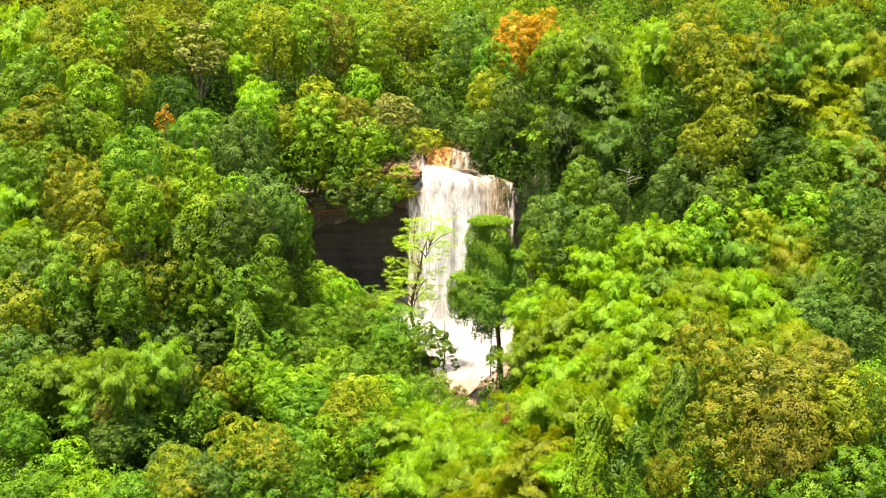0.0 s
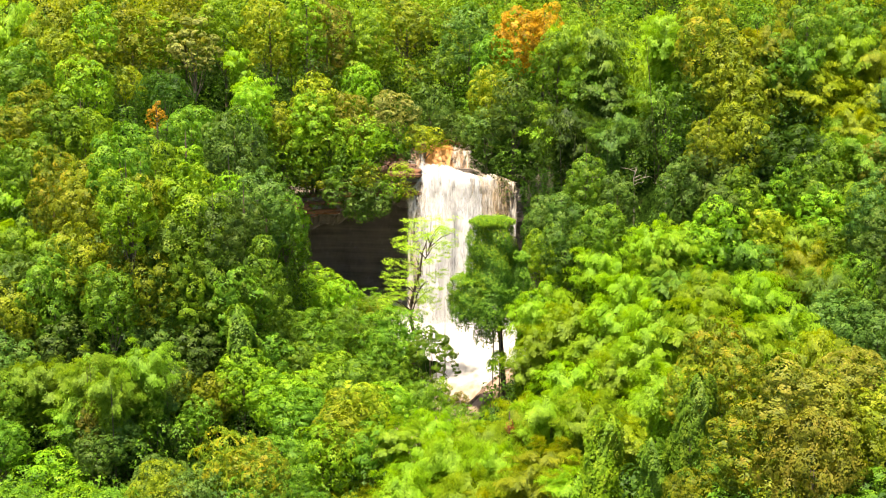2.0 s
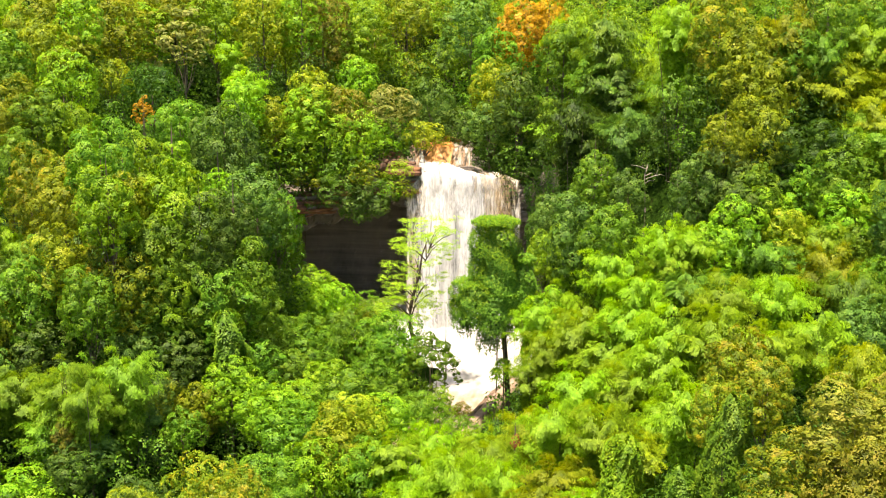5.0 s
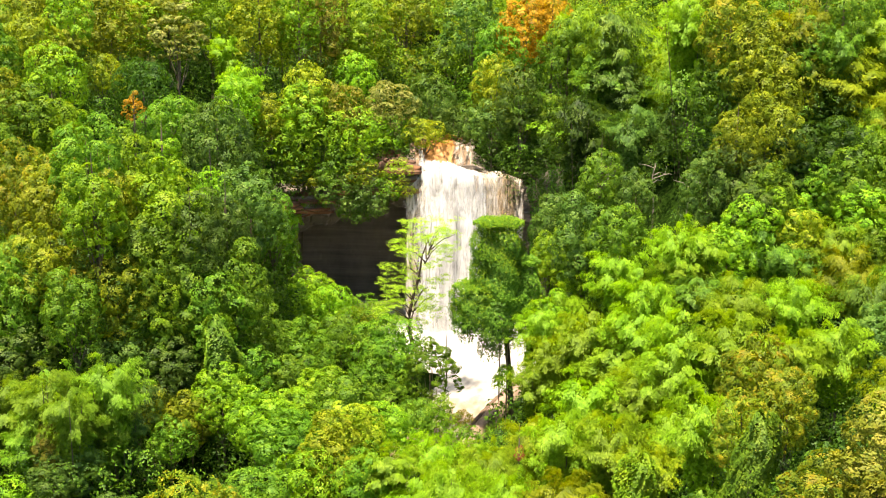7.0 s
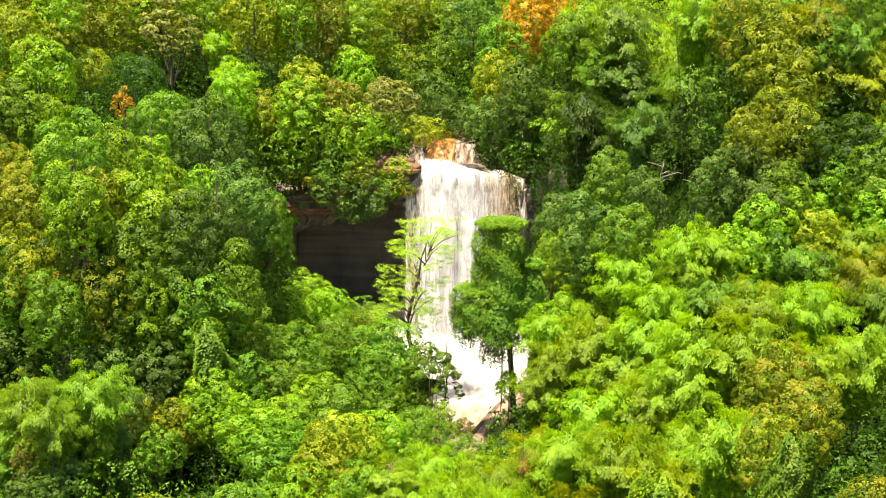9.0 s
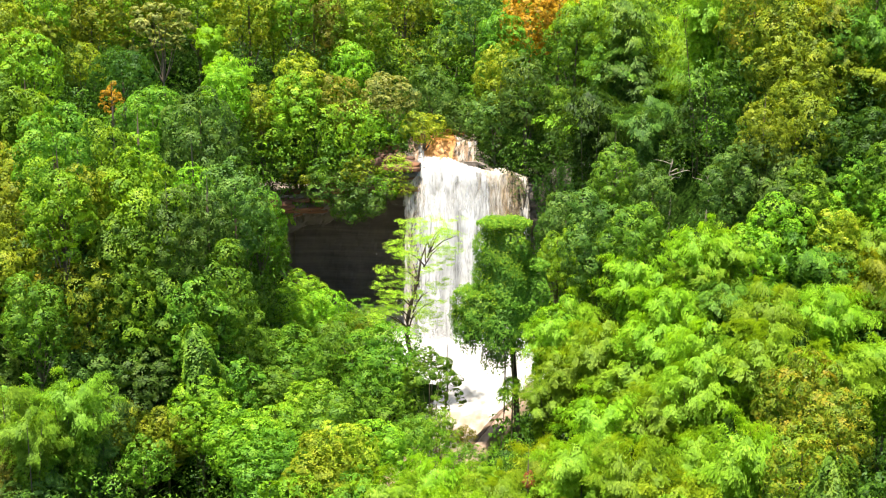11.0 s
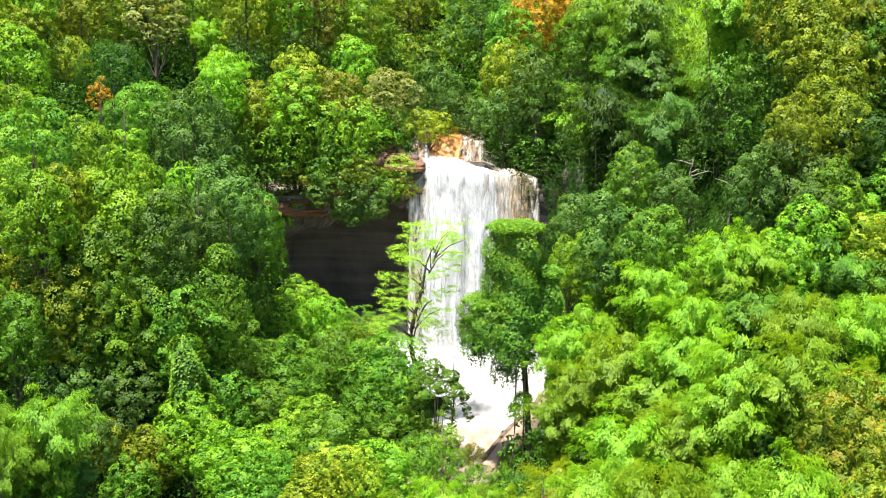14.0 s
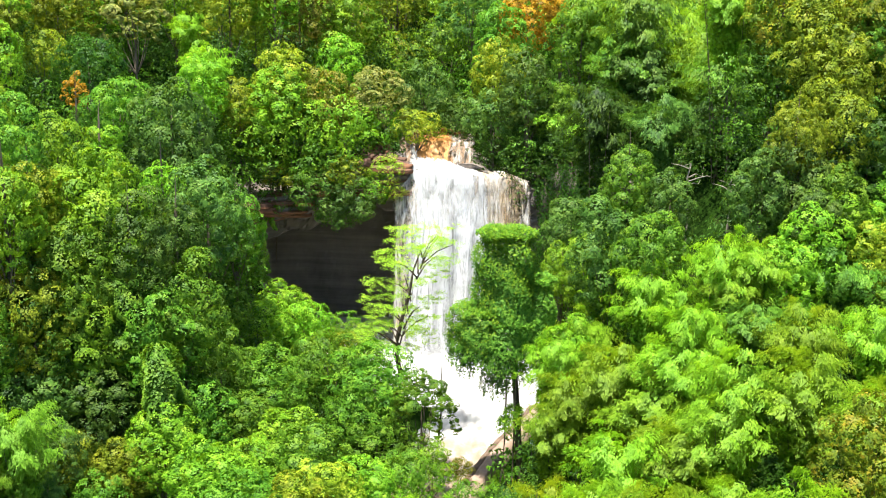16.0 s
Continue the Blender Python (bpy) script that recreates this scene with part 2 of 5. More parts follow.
def ground_z(x, y):
    """A gorge that opens towards the viewer: wooded flanks, a step up at the cliff, a hill behind."""
    x, y = np.asarray(x, float), np.asarray(y, float)
    up = 20.5 + 0.45 * softplus(y - 176, 4) - 0.17 * softplus(y - 204, 5) + 0.14 * softplus(np.abs(x) - 16, 4)
    left = smooth(-20, -33, x) * 0.50 * softplus(y - 106, 4)
    right = smooth(9, 30, x) * (7.0 + 0.58 * softplus(y - 118, 5)) + 0.28 * softplus(x - 24, 5)
    low = 0.05 * softplus(100 - y, 6) + left + right
    low = low + 12.0 * np.exp(-((x + 14) ** 2 / 170 + (y - 66) ** 2 / 150)) + 15.0 * np.exp(-((x - 19) ** 2 / 220 + (y - 60) ** 2 / 420))
    low = low + 1.0 - 2.3 * smooth(-0.9, 0.5, x - left_shore(y)) * smooth(3.3, 1.9, x - right_shore(y)) * smooth(108, 118, y)
    low = np.minimum(low, up + 3)
    wide = 2.0 + 16 * smooth(20, 42, np.abs(x + 6))
    step = cliff_line(x) + 16.0
    k = smooth(-wide, wide * 0.5, y - step)
    z = low * (1 - k) + np.maximum(up, low) * k
    far = smooth(260, 700, np.hypot(x, y - 120))
    z = z * (1 - far) + far * (40 + 12 * np.sin(x * 0.004 + 1) * np.cos(y * 0.003))
    return z + 0.35 * np.sin(x * 0.7 + y * 0.31) * np.sin(y * 0.53 - x * 0.2) * (1 - 0.8 * np.exp(-((x - 3) / 12) ** 4))


def mesh_from(name, verts, faces, mat, smooth_faces=True):
    me = bpy.data.meshes.new(name)
    me.from_pydata([tuple(v) for v in verts], [], faces)
    if smooth_faces:
        me.polygons.foreach_set("use_smooth", np.ones(len(me.polygons), bool))
    me.materials.append(mat)
    me.update()
    return me


def leaf_mesh(name, V, mat, corners=3):
    """Loose blades; columns 3 to 5, where given, are the soft normals of the spray that each blade belongs to."""
    n = len(V) // corners
    me = bpy.data.meshes.new(name)
    me.vertices.add(len(V))
    me.vertices.foreach_set("co", np.ascontiguousarray(V[:, :3], dtype=np.float32).ravel())
    me.loops.add(n * corners)
    me.loops.foreach_set("vertex_index", np.arange(n * corners, dtype=np.int32))
    me.polygons.add(n)
    me.polygons.foreach_set("loop_start", np.arange(0, n * corners, corners, dtype=np.int32))
    me.update(calc_edges=True)
    if V.shape[1] == 6:
        soft = me.attributes.new("custom_normal", "FLOAT_VECTOR", "POINT")
        soft.data.foreach_set("vector", np.ascontiguousarray(V[:, 3:], dtype=np.float32).ravel())
    me.materials.append(mat)
    return me


def grid_faces(nu, nv):
    return [(j * nu + i, j * nu + i + 1, (j + 1) * nu + i + 1, (j + 1) * nu + i) for j in range(nv - 1) for i in range(nu - 1)]


def spread(lo, hi, n, reach, m):
    """Even steps from lo to hi, then growing steps out to the horizon."""
    mid = np.linspace(lo, hi, n)
    out = np.geomspace(mid[1] - mid[0], reach, m)
    return np.concatenate([lo - out[::-1], mid, hi + out])


gx, gy = spread(-95, 95, 120, 1900, 22), spread(-30, 300, 190, 1900, 22)
GX, GY = np.meshgrid(gx, gy)
GZ = ground_z(GX, GY)
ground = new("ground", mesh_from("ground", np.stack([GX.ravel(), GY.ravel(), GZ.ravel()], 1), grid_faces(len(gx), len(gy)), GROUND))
tagged(ground, "dark forest floor of a steep green valley", "ground", kind="structure")


def stand_z(x, y):
    """Where a plant roots: on the cliff's shelf or on the open ground."""
    if -40 < x < 24 and cliff_line(x) + 0.3 < y < cliff_line(x) + 18:
        return float(max(cliff_top(x), ground_z(x, y)))
    return float(ground_z(x, y))


def hollow(x, z):
    """How far the rock is undercut at a height: the cave beside the fall."""
    ledge = cliff_top(x) - 3.0 + 0.4 * np.sin(x * 1.3)
    side = smooth(-28, -21, x) * smooth(11, -3, x) * 0.85 + 0.15
    return 12.5 * side * (0.36 * smooth(ledge + 0.4, ledge - 0.8, z) + 0.64 * smooth(ledge - 2.3, ledge - 3.3, z)) + 0.05 * (ledge - z) * (z < ledge)


def build_cliff():
    nx, nz, nt = 190, 74, 10
    xs = np.linspace(-44, 27, nx)
    rows = []
    for j in range(nz):
        f = j / (nz - 1)
        top = cliff_top(xs)
        z = -3 + (top + 3) * f
        layer = np.floor(z * 1.25 + 0.35 * np.sin(xs * 0.15))
        jag = 0.45 * np.sin(layer * 12.9898 + np.floor(xs * 0.6 + layer * 0.37) * 4.1) + 0.25 * np.sin(layer * 7.7 + xs * 0.9)
        y = cliff_line(xs) + hollow(xs, z) + jag * (0.16 + 0.39 * smooth(-7, -3, z - top))
        rows.append(np.stack([xs, y, z], 1))
    for j in range(1, nt + 1):
        d = 19.0 * (j / nt) ** 1.3
        rows.append(np.stack([xs, cliff_line(xs) + d, cliff_top(xs) + 0.12 * np.sin(xs + d * 3) - 0.3 * (j == nt)], 1))
    return mesh_from("cliff", np.concatenate(rows), grid_faces(nx, nz + nt), ROCK, False)


cliff = tagged(new("cliff", build_cliff()), "dark layered sandstone cliff with a deep shaded hollow", "cliff", kind="structure")


def part(name, data, parent, mat=None, label=""):
    ob = new(name, data)
    ob.parent = parent
    if mat is not None:
        ob.material_slots[0].link = "OBJECT"
        ob.material_slots[0].material = mat
    if label:
        ob["label"] = label
    return ob


def slab_mesh(seed, mat):
    """A flat broken stone with chipped, uneven edges, about one metre across."""
    rnd = np.random.RandomState(seed)
    n = 9
    ang = np.sort(np.linspace(0, 2 * math.pi, n, endpoint=False) + rnd.uniform(-0.25, 0.25, n))
    rad = rnd.uniform(0.36, 0.55, n)
    verts, faces = [], []
    for k, (s, z) in enumerate(((0.90, -0.5), (1.0, -0.32), (1.0, 0.34), (0.86, 0.5))):
        for a, r in zip(ang, rad):
            verts.append((math.cos(a) * r * s + rnd.uniform(-.02, .02), math.sin(a) * r * s, z + rnd.uniform(-.06, .06)))
    for k in range(3):
        faces += [(k * n + i, k * n + (i + 1) % n, (k + 1) * n + (i + 1) % n, (k + 1) * n + i) for i in range(n)]
    faces += [tuple(range(n - 1, -1, -1)), tuple(range(3 * n, 4 * n))]
    return mesh_from("rock_slab", verts, faces, mat, False)


def blob_mesh(name, seed, mat, rough=0.35, n=3):
    bm = bmesh.new()
    bmesh.ops.create_icosphere(bm, subdivisions=n, radius=1.0)
    off = Vector((seed * 3.7, seed * 1.3, 0))
    for v in bm.verts:
        d = v.co.normalized()
        v.co = d * (1 + rough * noise.fractal(d * 1.6 + off, 0.8, 2.1, 5))
    me = bpy.data.meshes.new(name)
    bm.to_mesh(me)
    bm.free()
    me.polygons.foreach_set("use_smooth", np.ones(len(me.polygons), bool))
    me.materials.append(mat)
    return me


BOULDERS = [blob_mesh("boulder", 11 + i, ROCK_WET if i == 0 else ROCK_RED, 0.5) for i in range(4)]
SLABS = [slab_mesh(40 + i, ROCK_RED) for i in range(5)]
rnd = np.random.RandomState(7)
for i in range(46):
    x = rnd.uniform(-27, -5)
    z = float(cliff_top(x)) - 0.1 - 0.62 * rnd.randint(0, 5) + rnd.uniform(-0.12, 0.12)
    ob = part("rock_slab", SLABS[i % 5], cliff)
    s = rnd.uniform(3.0, 7.5)
    ob.matrix_basis = pose(x, float(cliff_line(x)) + 0.9 + rnd.uniform(-0.5, 0.5), z, rnd.uniform(-4, 4), rnd.uniform(-3, 3), rnd.uniform(-14, 14) + 180 * (i % 2)) @ Matrix.Diagonal((s, s * 0.5, rnd.uniform(0.35, 0.75), 1))


for i in range(20):
    x = rnd.uniform(-11, -3.8)
    d = rnd.uniform(0.2, 7.0)
    ob = part("boulder", BOULDERS[1 + i % 3], cliff)
    s = rnd.uniform(0.45, 1.15)
    ob.matrix_basis = pose(x, float(cliff_line(x)) + d, float(cliff_top(x)) + 0.1 + 0.32 * d + rnd.uniform(-0.2, 0.3), rnd.uniform(-9, 9), rnd.uniform(-8, 8), rnd.uniform(0, 360)) @ Matrix.Diagonal((s, s * 0.6, rnd.uniform(0.35, 0.7), 1))


# ---- the fall ----
waterfall = tagged(new("waterfall"), "tall white waterfall with brown streaks over a dark cliff", "waterfall")
waterfall.location = (3, 164, 0.5)


def sheet(name, x0, x1, path, mat, seed, ripple=0.35, nu=90, nv=110, spreading=0.0, lift=0.0, sag=0.0):
    """A sheet of water that follows a path of (y, z) from its lip down."""
    rnd = np.random.RandomState(seed)
    ys, zs = np.array([p[0] for p in path]), np.array([p[1] for p in path])
    run = np.concatenate([[0], np.cumsum(np.hypot(np.diff(ys), np.diff(zs)))])
    run /= run[-1]
    ph = rnd.uniform(0, 6.28, 8)
    verts = []
    for j in range(nv):
        v = j / (nv - 1)
        y, z = np.interp(v, run, ys), np.interp(v, run, zs)
        for i in range(nu):
            u = i / (nu - 1)
            x = x0 + (x1 - x0) * u + spreading * (u - 0.5) * v
            w = sum(math.sin(u * k * (x1 - x0) * 0.55 + ph[k] + v * (1.2 + 0.3 * k)) / (1 + 0.45 * k) for k in range(1, 8))
            edge = min(1.0, 6 * u, 6 * (1 - u))
            x += 0.22 * math.sin(v * 23 + ph[0] + u * 2) * (1 - edge)
            rise = lift * float(smooth(0.95, 0.08, u)) * (1 - v) ** 5 - sag * min(1.0, max(0.0, (u - 0.42) / 0.5)) * (1 - v) ** 3
            verts.append((x - 3, y + 0.8 * rise - 164 - ripple * w * (0.2 + v) - 0.5 * (1 - (2 * u - 1) ** 2), z + rise - 0.5))
    me = mesh_from(name, verts, grid_faces(nu, nv), mat)
    flow = me.uv_layers.new(name="flow")
    at = np.empty(len(me.loops), dtype=np.int32)
    me.loops.foreach_get("vertex_index", at)
    flow.data.foreach_set("uv", np.stack([(at % nu) / (nu - 1), (at // nu) / (nv - 1)], 1).astype(np.float32).ravel())
    return part(name, me, waterfall)


FACE = [(170.0, 22.5), (168.3, 22.2), (167.6, 21.8), (167.2, 20.8), (166.8, 18.8), (166.1, 15), (165.5, 10), (165.0, 5), (164.6, 0.2)]
sheet("back_curtain", -5.5, 11.2, [(y + 0.7, z - 0.3) for y, z in FACE], FALL_BROWN, 2, 0.25, sag=2.3)["label"] = "brown streaked water"
sheet("white_curtain", -5.0, 7.6, FACE, FALL, 1, 0.24, spreading=1.6, lift=0.8, sag=1.7)
sheet("inner_curtain", -4.6, 6.6, [(y - 0.7, z - 0.6) for y, z in FACE], FALL_MIST, 5, 0.45, spreading=2.2)
sheet("left_veil", -5.9, -1.5, [(y - 0.1, z - 1.3) for y, z in FACE], FALL_THIN, 3, 0.3, nu=50)
sheet("right_veil", 4.5, 11.5, [(y - 0.1, z - 0.95) for y, z in FACE], FALL_THIN, 6, 0.3, nu=60, sag=1.4)
STEP = [(176.5, 25.1), (173.4, 24.9), (171.8, 24.5), (171.0, 23.5), (170.0, 22.2), (169.3, 21.2)]
sheet("upper_step", -4.9, 2.2, STEP, FALL_LIP, 4, 0.22)["label"] = "orange brown water over the upper lip"
sheet("upper_veil", -0.4, 4.9, [(y - 0.12, z - 0.1) for y, z in STEP], FALL_STREAK, 9, 0.2, nu=60)["label"] = "thin white water over the upper lip"
sheet("upper_rill", -5.2, -2.2, [(y - 0.15, z - 0.1) for y, z in STEP], FALL_STREAK, 12, 0.2, nu=40)["label"] = "white water beside the upper lip"


def spray(count, seed):
    """Drops of spray that drift before the foot of the fall, thinning out upwards and downstream."""
    rnd = np.random.RandomState(seed)
    h = rnd.exponential(2.6, count)
    x = rnd.normal(2.5, 3.6, count)
    y = 163.5 - rnd.exponential(4.0, count)
    P = np.stack([x, y, 0.3 + h * np.exp(-(164 - y) / 16)], 1)
    P = P[(P[:, 1] > 146) & (P[:, 2] < 13)]
    d = rnd.uniform(0.015, 0.042, (len(P), 1, 1))
    return (P[:, None, :] + rnd.normal(0, 1, (len(P), 4, 3)) * d).reshape(-1, 3)


WET = [slab_mesh(80 + i, ROCK_WET) for i in range(3)]
rnd = np.random.RandomState(17)
for i in range(9):
    rock = tagged(new("lip_rock", WET[i % 3]), "wet orange rock at the lip of the fall", "rock", "lip rocks")
    s = rnd.uniform(1.2, 2.6)
    rock.matrix_basis = pose(-3.6 + 0.75 * i, 174.6 + rnd.uniform(-0.8, 1.2), 24.9 + rnd.uniform(-0.1, 0.35), rnd.uniform(-10, 10), rnd.uniform(-10, 10), rnd.uniform(0, 360)) @ Matrix.Diagonal((s, s * 0.7, rnd.uniform(0.5, 1.0), 1))

mist = tagged(new("spray", leaf_mesh("spray", spray(24000, 8), FOAM, 4)), "white drifting spray at the foot of the fall", "spray", kind="stuff")
def shore(y, side):
    return float(right_shore(y) + 0.7 if side > 0 else left_shore(y) - 0.7) + 0.25 * math.sin(y * 0.9 + side)


pool = new("pool", mesh_from("pool", [(shore(y, -1) + (shore(y, 1) - shore(y, -1)) * f, y, 0.3 + 0.10 * math.sin(f * 31 + y * 0.7) * math.sin(y * 0.9 - f * 20) + 0.02 * max(0, y - 150)) for y in np.linspace(112, 178, 110) for f in np.linspace(0, 1, 60)], grid_faces(60, 110), POOL))
tagged(pool, "pale brown churning pool below the fall", "water", kind="structure")


# ---- the near bank of the stream ----
def strip(name, line, profile, mat):
    """A band along a line of (x, y), with a profile of (sideways, height)."""
    verts = []
    for i, (x, y) in enumerate(line):
        a, b = np.array(line[max(i - 1, 0)]), np.array(line[min(i + 1, len(line) - 1)])
        d = (b - a) / np.linalg.norm(b - a)
        for s, h in profile:
            verts.append((x + d[1] * s, y - d[0] * s, h + 0.05 * math.sin(i * 2.1 + s * 3)))
    return mesh_from(name, verts, grid_faces(len(profile), len(line)), mat)


BANK = [(0.9 + 9.0 * f + 0.15 * math.sin(f * 9), 122.4 + 23.4 * f) for f in np.linspace(0, 1, 34)]
path = tagged(new("stream_path", strip("stream_path", BANK, [(-0.25, -0.8), (-0.1, 0.75), (0.1, 0.80), (0.5, 0.84), (1.0, 0.90), (1.15, -0.6)], CONCRETE)), "pale earthen path beside the stream", "path", kind="structure")
kerb = tagged(new("low_wall", strip("low_wall", BANK, [(-0.80, -0.8), (-0.74, 0.55), (-0.62, 0.70), (-0.15, 0.72), (-0.12, -0.6)], EARTH)), "low dark brown wall along the stream", "wall", kind="structure")

sign = tagged(new("signboard"), "small white signboard beside the stream path", "sign")
sign.matrix_basis = pose(8.6, 131.0, float(ground_z(8.6, 131.0)), 0, 0, 14)
bm = bmesh.new()
bmesh.ops.create_cube(bm, size=1.0, matrix=pose(0, 0, 1.35, -28) @ Matrix.Diagonal((0.9, 0.05, 0.7, 1)))
bmesh.ops.bevel(bm, geom=bm.edges[:], offset=0.015, affect="EDGES")
me = bpy.data.meshes.new("board")
bm.to_mesh(me)
bm.free()
me.materials.append(SIGN)
part("board", me, sign)
for sx in (-0.3, 0.3):
    v, f = [], []
    for k, z in enumerate((-0.4, 1.6)):
        v += [(sx + 0.03 * math.cos(w), 0.06 + 0.03 * math.sin(w), z) for w in np.linspace(0, 6.283, 7)[:-1]]
    f = [(i, (i + 1) % 6, 6 + (i + 1) % 6, 6 + i) for i in range(6)]
    part("post", mesh_from("post", v, f, BARK), sign)

# ---- plants ----
def unit(v):
    return v / (np.linalg.norm(v, axis=1, keepdims=True) + 1e-9)


def leaf_points(P, N, length, width, rnd, loose=0.6, droop=0.0, along=None, soft=0.72):
    """Small three-cornered leaves at the points P that face about along N, and point along a direction where one is given."""
    k = len(P)
    spray = unit(N)
    N = unit(spray + rnd.normal(0, loose, (k, 3)))
    A = rnd.normal(0, 1, (k, 3)) if along is None else along.copy()
    A[:, 2] -= droop
    A -= N * np.sum(A * N, axis=1, keepdims=True)
    A = unit(A)
    B = np.cross(N, A)
    L = (length * rnd.uniform(0.6, 1.35, k))[:, None]
    W = (width * rnd.uniform(0.6, 1.35, k))[:, None]
    V = np.stack([P - A * L * 0.5, P + A * L * 0.5 - B * W * 0.3 - N * L * 0.12, P + A * L * 0.05 + B * W * 0.62], 1)
    S = np.repeat(unit(spray * soft + N * (1 - soft))[:, None, :], 3, axis=1)
    return np.concatenate([V, S], 2).reshape(-1, 6)


def ball(k, rnd):
    d = rnd.normal(0, 1, (k, 3))
    return d / np.linalg.norm(d, axis=1, keepdims=True)


def tube(points, radii, sides=6):
    """A bent, tapering limb through the points."""
    verts, faces = [], []
    for i, (p, r) in enumerate(zip(points, radii)):
        a = Vector(points[max(i - 1, 0)])
        b = Vector(points[min(i + 1, len(points) - 1)])
        q = (b - a).to_track_quat("Z", "Y")
        for s in range(sides):
            w = 2 * math.pi * s / sides
            verts.append(tuple(Vector(p) + q @ Vector((math.cos(w) * r, math.sin(w) * r, 0))))
    for i in range(len(points) - 1):
        faces += [(i * sides + s, i * sides + (s + 1) % sides, (i + 1) * sides + (s + 1) % sides, (i + 1) * sides + s) for s in range(sides)]
    return verts, faces


def joined_tubes(name, tubes, mat):
    V, F = [], []
    for v, f in tubes:
        o = len(V)
        V += v
        F += [tuple(i + o for i in q) for q in f]
    return mesh_from(name, V, F, mat)


def bamboo_crown(rnd, clumps, leaves, big, tall):
    """Culms that arch outwards; each bears side twigs that droop, hung with slender blades."""
    out, ends = [], []
    twigs = int(np.clip(leaves // (clumps * 6), 4, 20))
    per = max(2, leaves // (clumps * twigs))
    for c in range(clumps):
        az, reach = 2.4 * c + rnd.uniform(-0.5, 0.5), 0.22 + 0.86 * ((c + rnd.uniform(0.1, 0.9)) / clumps) ** 0.75
        h = 2.0 * tall * rnd.uniform(0.74, 1.0) * (1 - 0.22 * reach ** 2)
        s = rnd.uniform(0.28, 1.0, twigs) ** 0.8
        out_dir = np.array([math.cos(az), math.sin(az), 0.0])
        root = out_dir * (reach * s ** 1.7)[:, None] + np.array([0, 0, 1.0]) * (h * (1.60 * s - 0.65 * s ** 2.8))[:, None]
        swing = np.where(np.arange(twigs) % 2, 1, -1) * rnd.uniform(0.35, 1.9, twigs) * (1.15 - 0.75 * s)
        way = np.stack([np.cos(az + swing), np.sin(az + swing), np.full(twigs, 0.18)], 1)
        size = (0.29 * (1 - 0.42 * s) + 0.06) * rnd.uniform(0.75, 1.15, twigs)
        own = np.repeat(np.arange(twigs), per)
        k = len(own)
        t = rnd.uniform(0.05, 1.0, k) ** 0.8
        drop = np.array([0, 0, 1.0])
        P = root[own] + way[own] * (size[own] * t)[:, None] - drop * (0.75 * size[own] * t ** 2)[:, None]
        P += rnd.normal(0, 1, (k, 3)) * (0.020 + 0.030 * np.sin(np.pi * t))[:, None] * np.array([1, 1, 0.7])
        along = way[own] - drop * (0.35 + 1.1 * t)[:, None] + rnd.normal(0, 0.42, (k, 3))
        N = way[own] * (0.25 + 0.55 * t)[:, None] + out_dir * 0.30 + drop * (1.0 - 0.35 * t)[:, None]
        out.append(leaf_points(P, N, 0.068 * big, 0.026 * big, rnd, 0.34, 0.0, along, 0.8))
        ends.append(tuple(out_dir * reach * 0.45 + drop * h * 0.78))
    return out, ends


def broad_crown(rnd, clumps, leaves, big, tall, loose_crown):
    """A dome of rounded leaf clumps, each broken into tufts; leaves lie on the outer skin alone."""
    ctrs, rads, ways = [], [], []
    lobes = ball(5, rnd)
    for c in range(clumps):
        z = 1.0 - 1.62 * (c + 0.5) / clumps
        a = 2.39996 * c + rnd.uniform(-0.45, 0.45)
        d = np.array([math.cos(a) * math.sqrt(1 - z * z), math.sin(a) * math.sqrt(1 - z * z), z])
        f = rnd.uniform(0.60, 0.80) * (0.92 + 0.22 * np.max(lobes @ d))
        if loose_crown:
            f *= rnd.uniform(0.75, 1.12)
        ctrs.append((d[0] * f, d[1] * f, (1.02 + d[2] * f * 0.95 + rnd.uniform(-0.06, 0.06)) * tall))
        rads.append(rnd.uniform(0.23, 0.36) * (0.74 if loose_crown else 1.0) * (1 - 0.18 * (z < -0.2)))
        ways.append(d)
    ctrs, rads, ways = np.array(ctrs), np.array(rads), np.array(ways)
    squash = np.array([1, 1, 0.84])
    out = []
    total = np.sum(rads ** 2)
    for c in range(clumps):
        k = int(leaves * 1.9 * rads[c] ** 2 / total)
        tufts = max(9, int(30 * (rads[c] / 0.3) ** 2))
        q0 = ball(tufts, rnd)
        axis = unit((ways[c] * 0.7 + np.array([0, 0, 0.6]))[None])[0]
        q0 = q0[q0 @ axis > -0.45]
        own = rnd.randint(0, len(q0), k)
        q = unit(q0[own] + rnd.normal(0, 0.20, (k, 3)))
        near = np.sum(q * q0[own], axis=1)
        hump = 0.90 + 0.17 * np.clip((near - 0.80) / 0.20, 0, 1) + rnd.uniform(-0.07, 0.05, k)
        P = ctrs[c] + q * rads[c] * hump[:, None] * squash
        keep = np.ones(k, bool)
        for o in np.argsort(np.linalg.norm(ctrs - ctrs[c], axis=1))[1:12]:
            keep &= np.linalg.norm((P - ctrs[o]) / squash, axis=1) > rads[o] * 0.93
        P, q, own = P[keep], q[keep], own[keep]
        N = q * 0.62 + q0[own] * 0.30 + ways[c] * 0.26 + np.array([0, 0, 0.22])
        L = 0.054 * big
        out.append(leaf_points(P, N, L, L * 0.80, rnd, 0.36, 0.45))
    return out, [tuple(p) for p in ctrs[rnd.permutation(clumps)]]


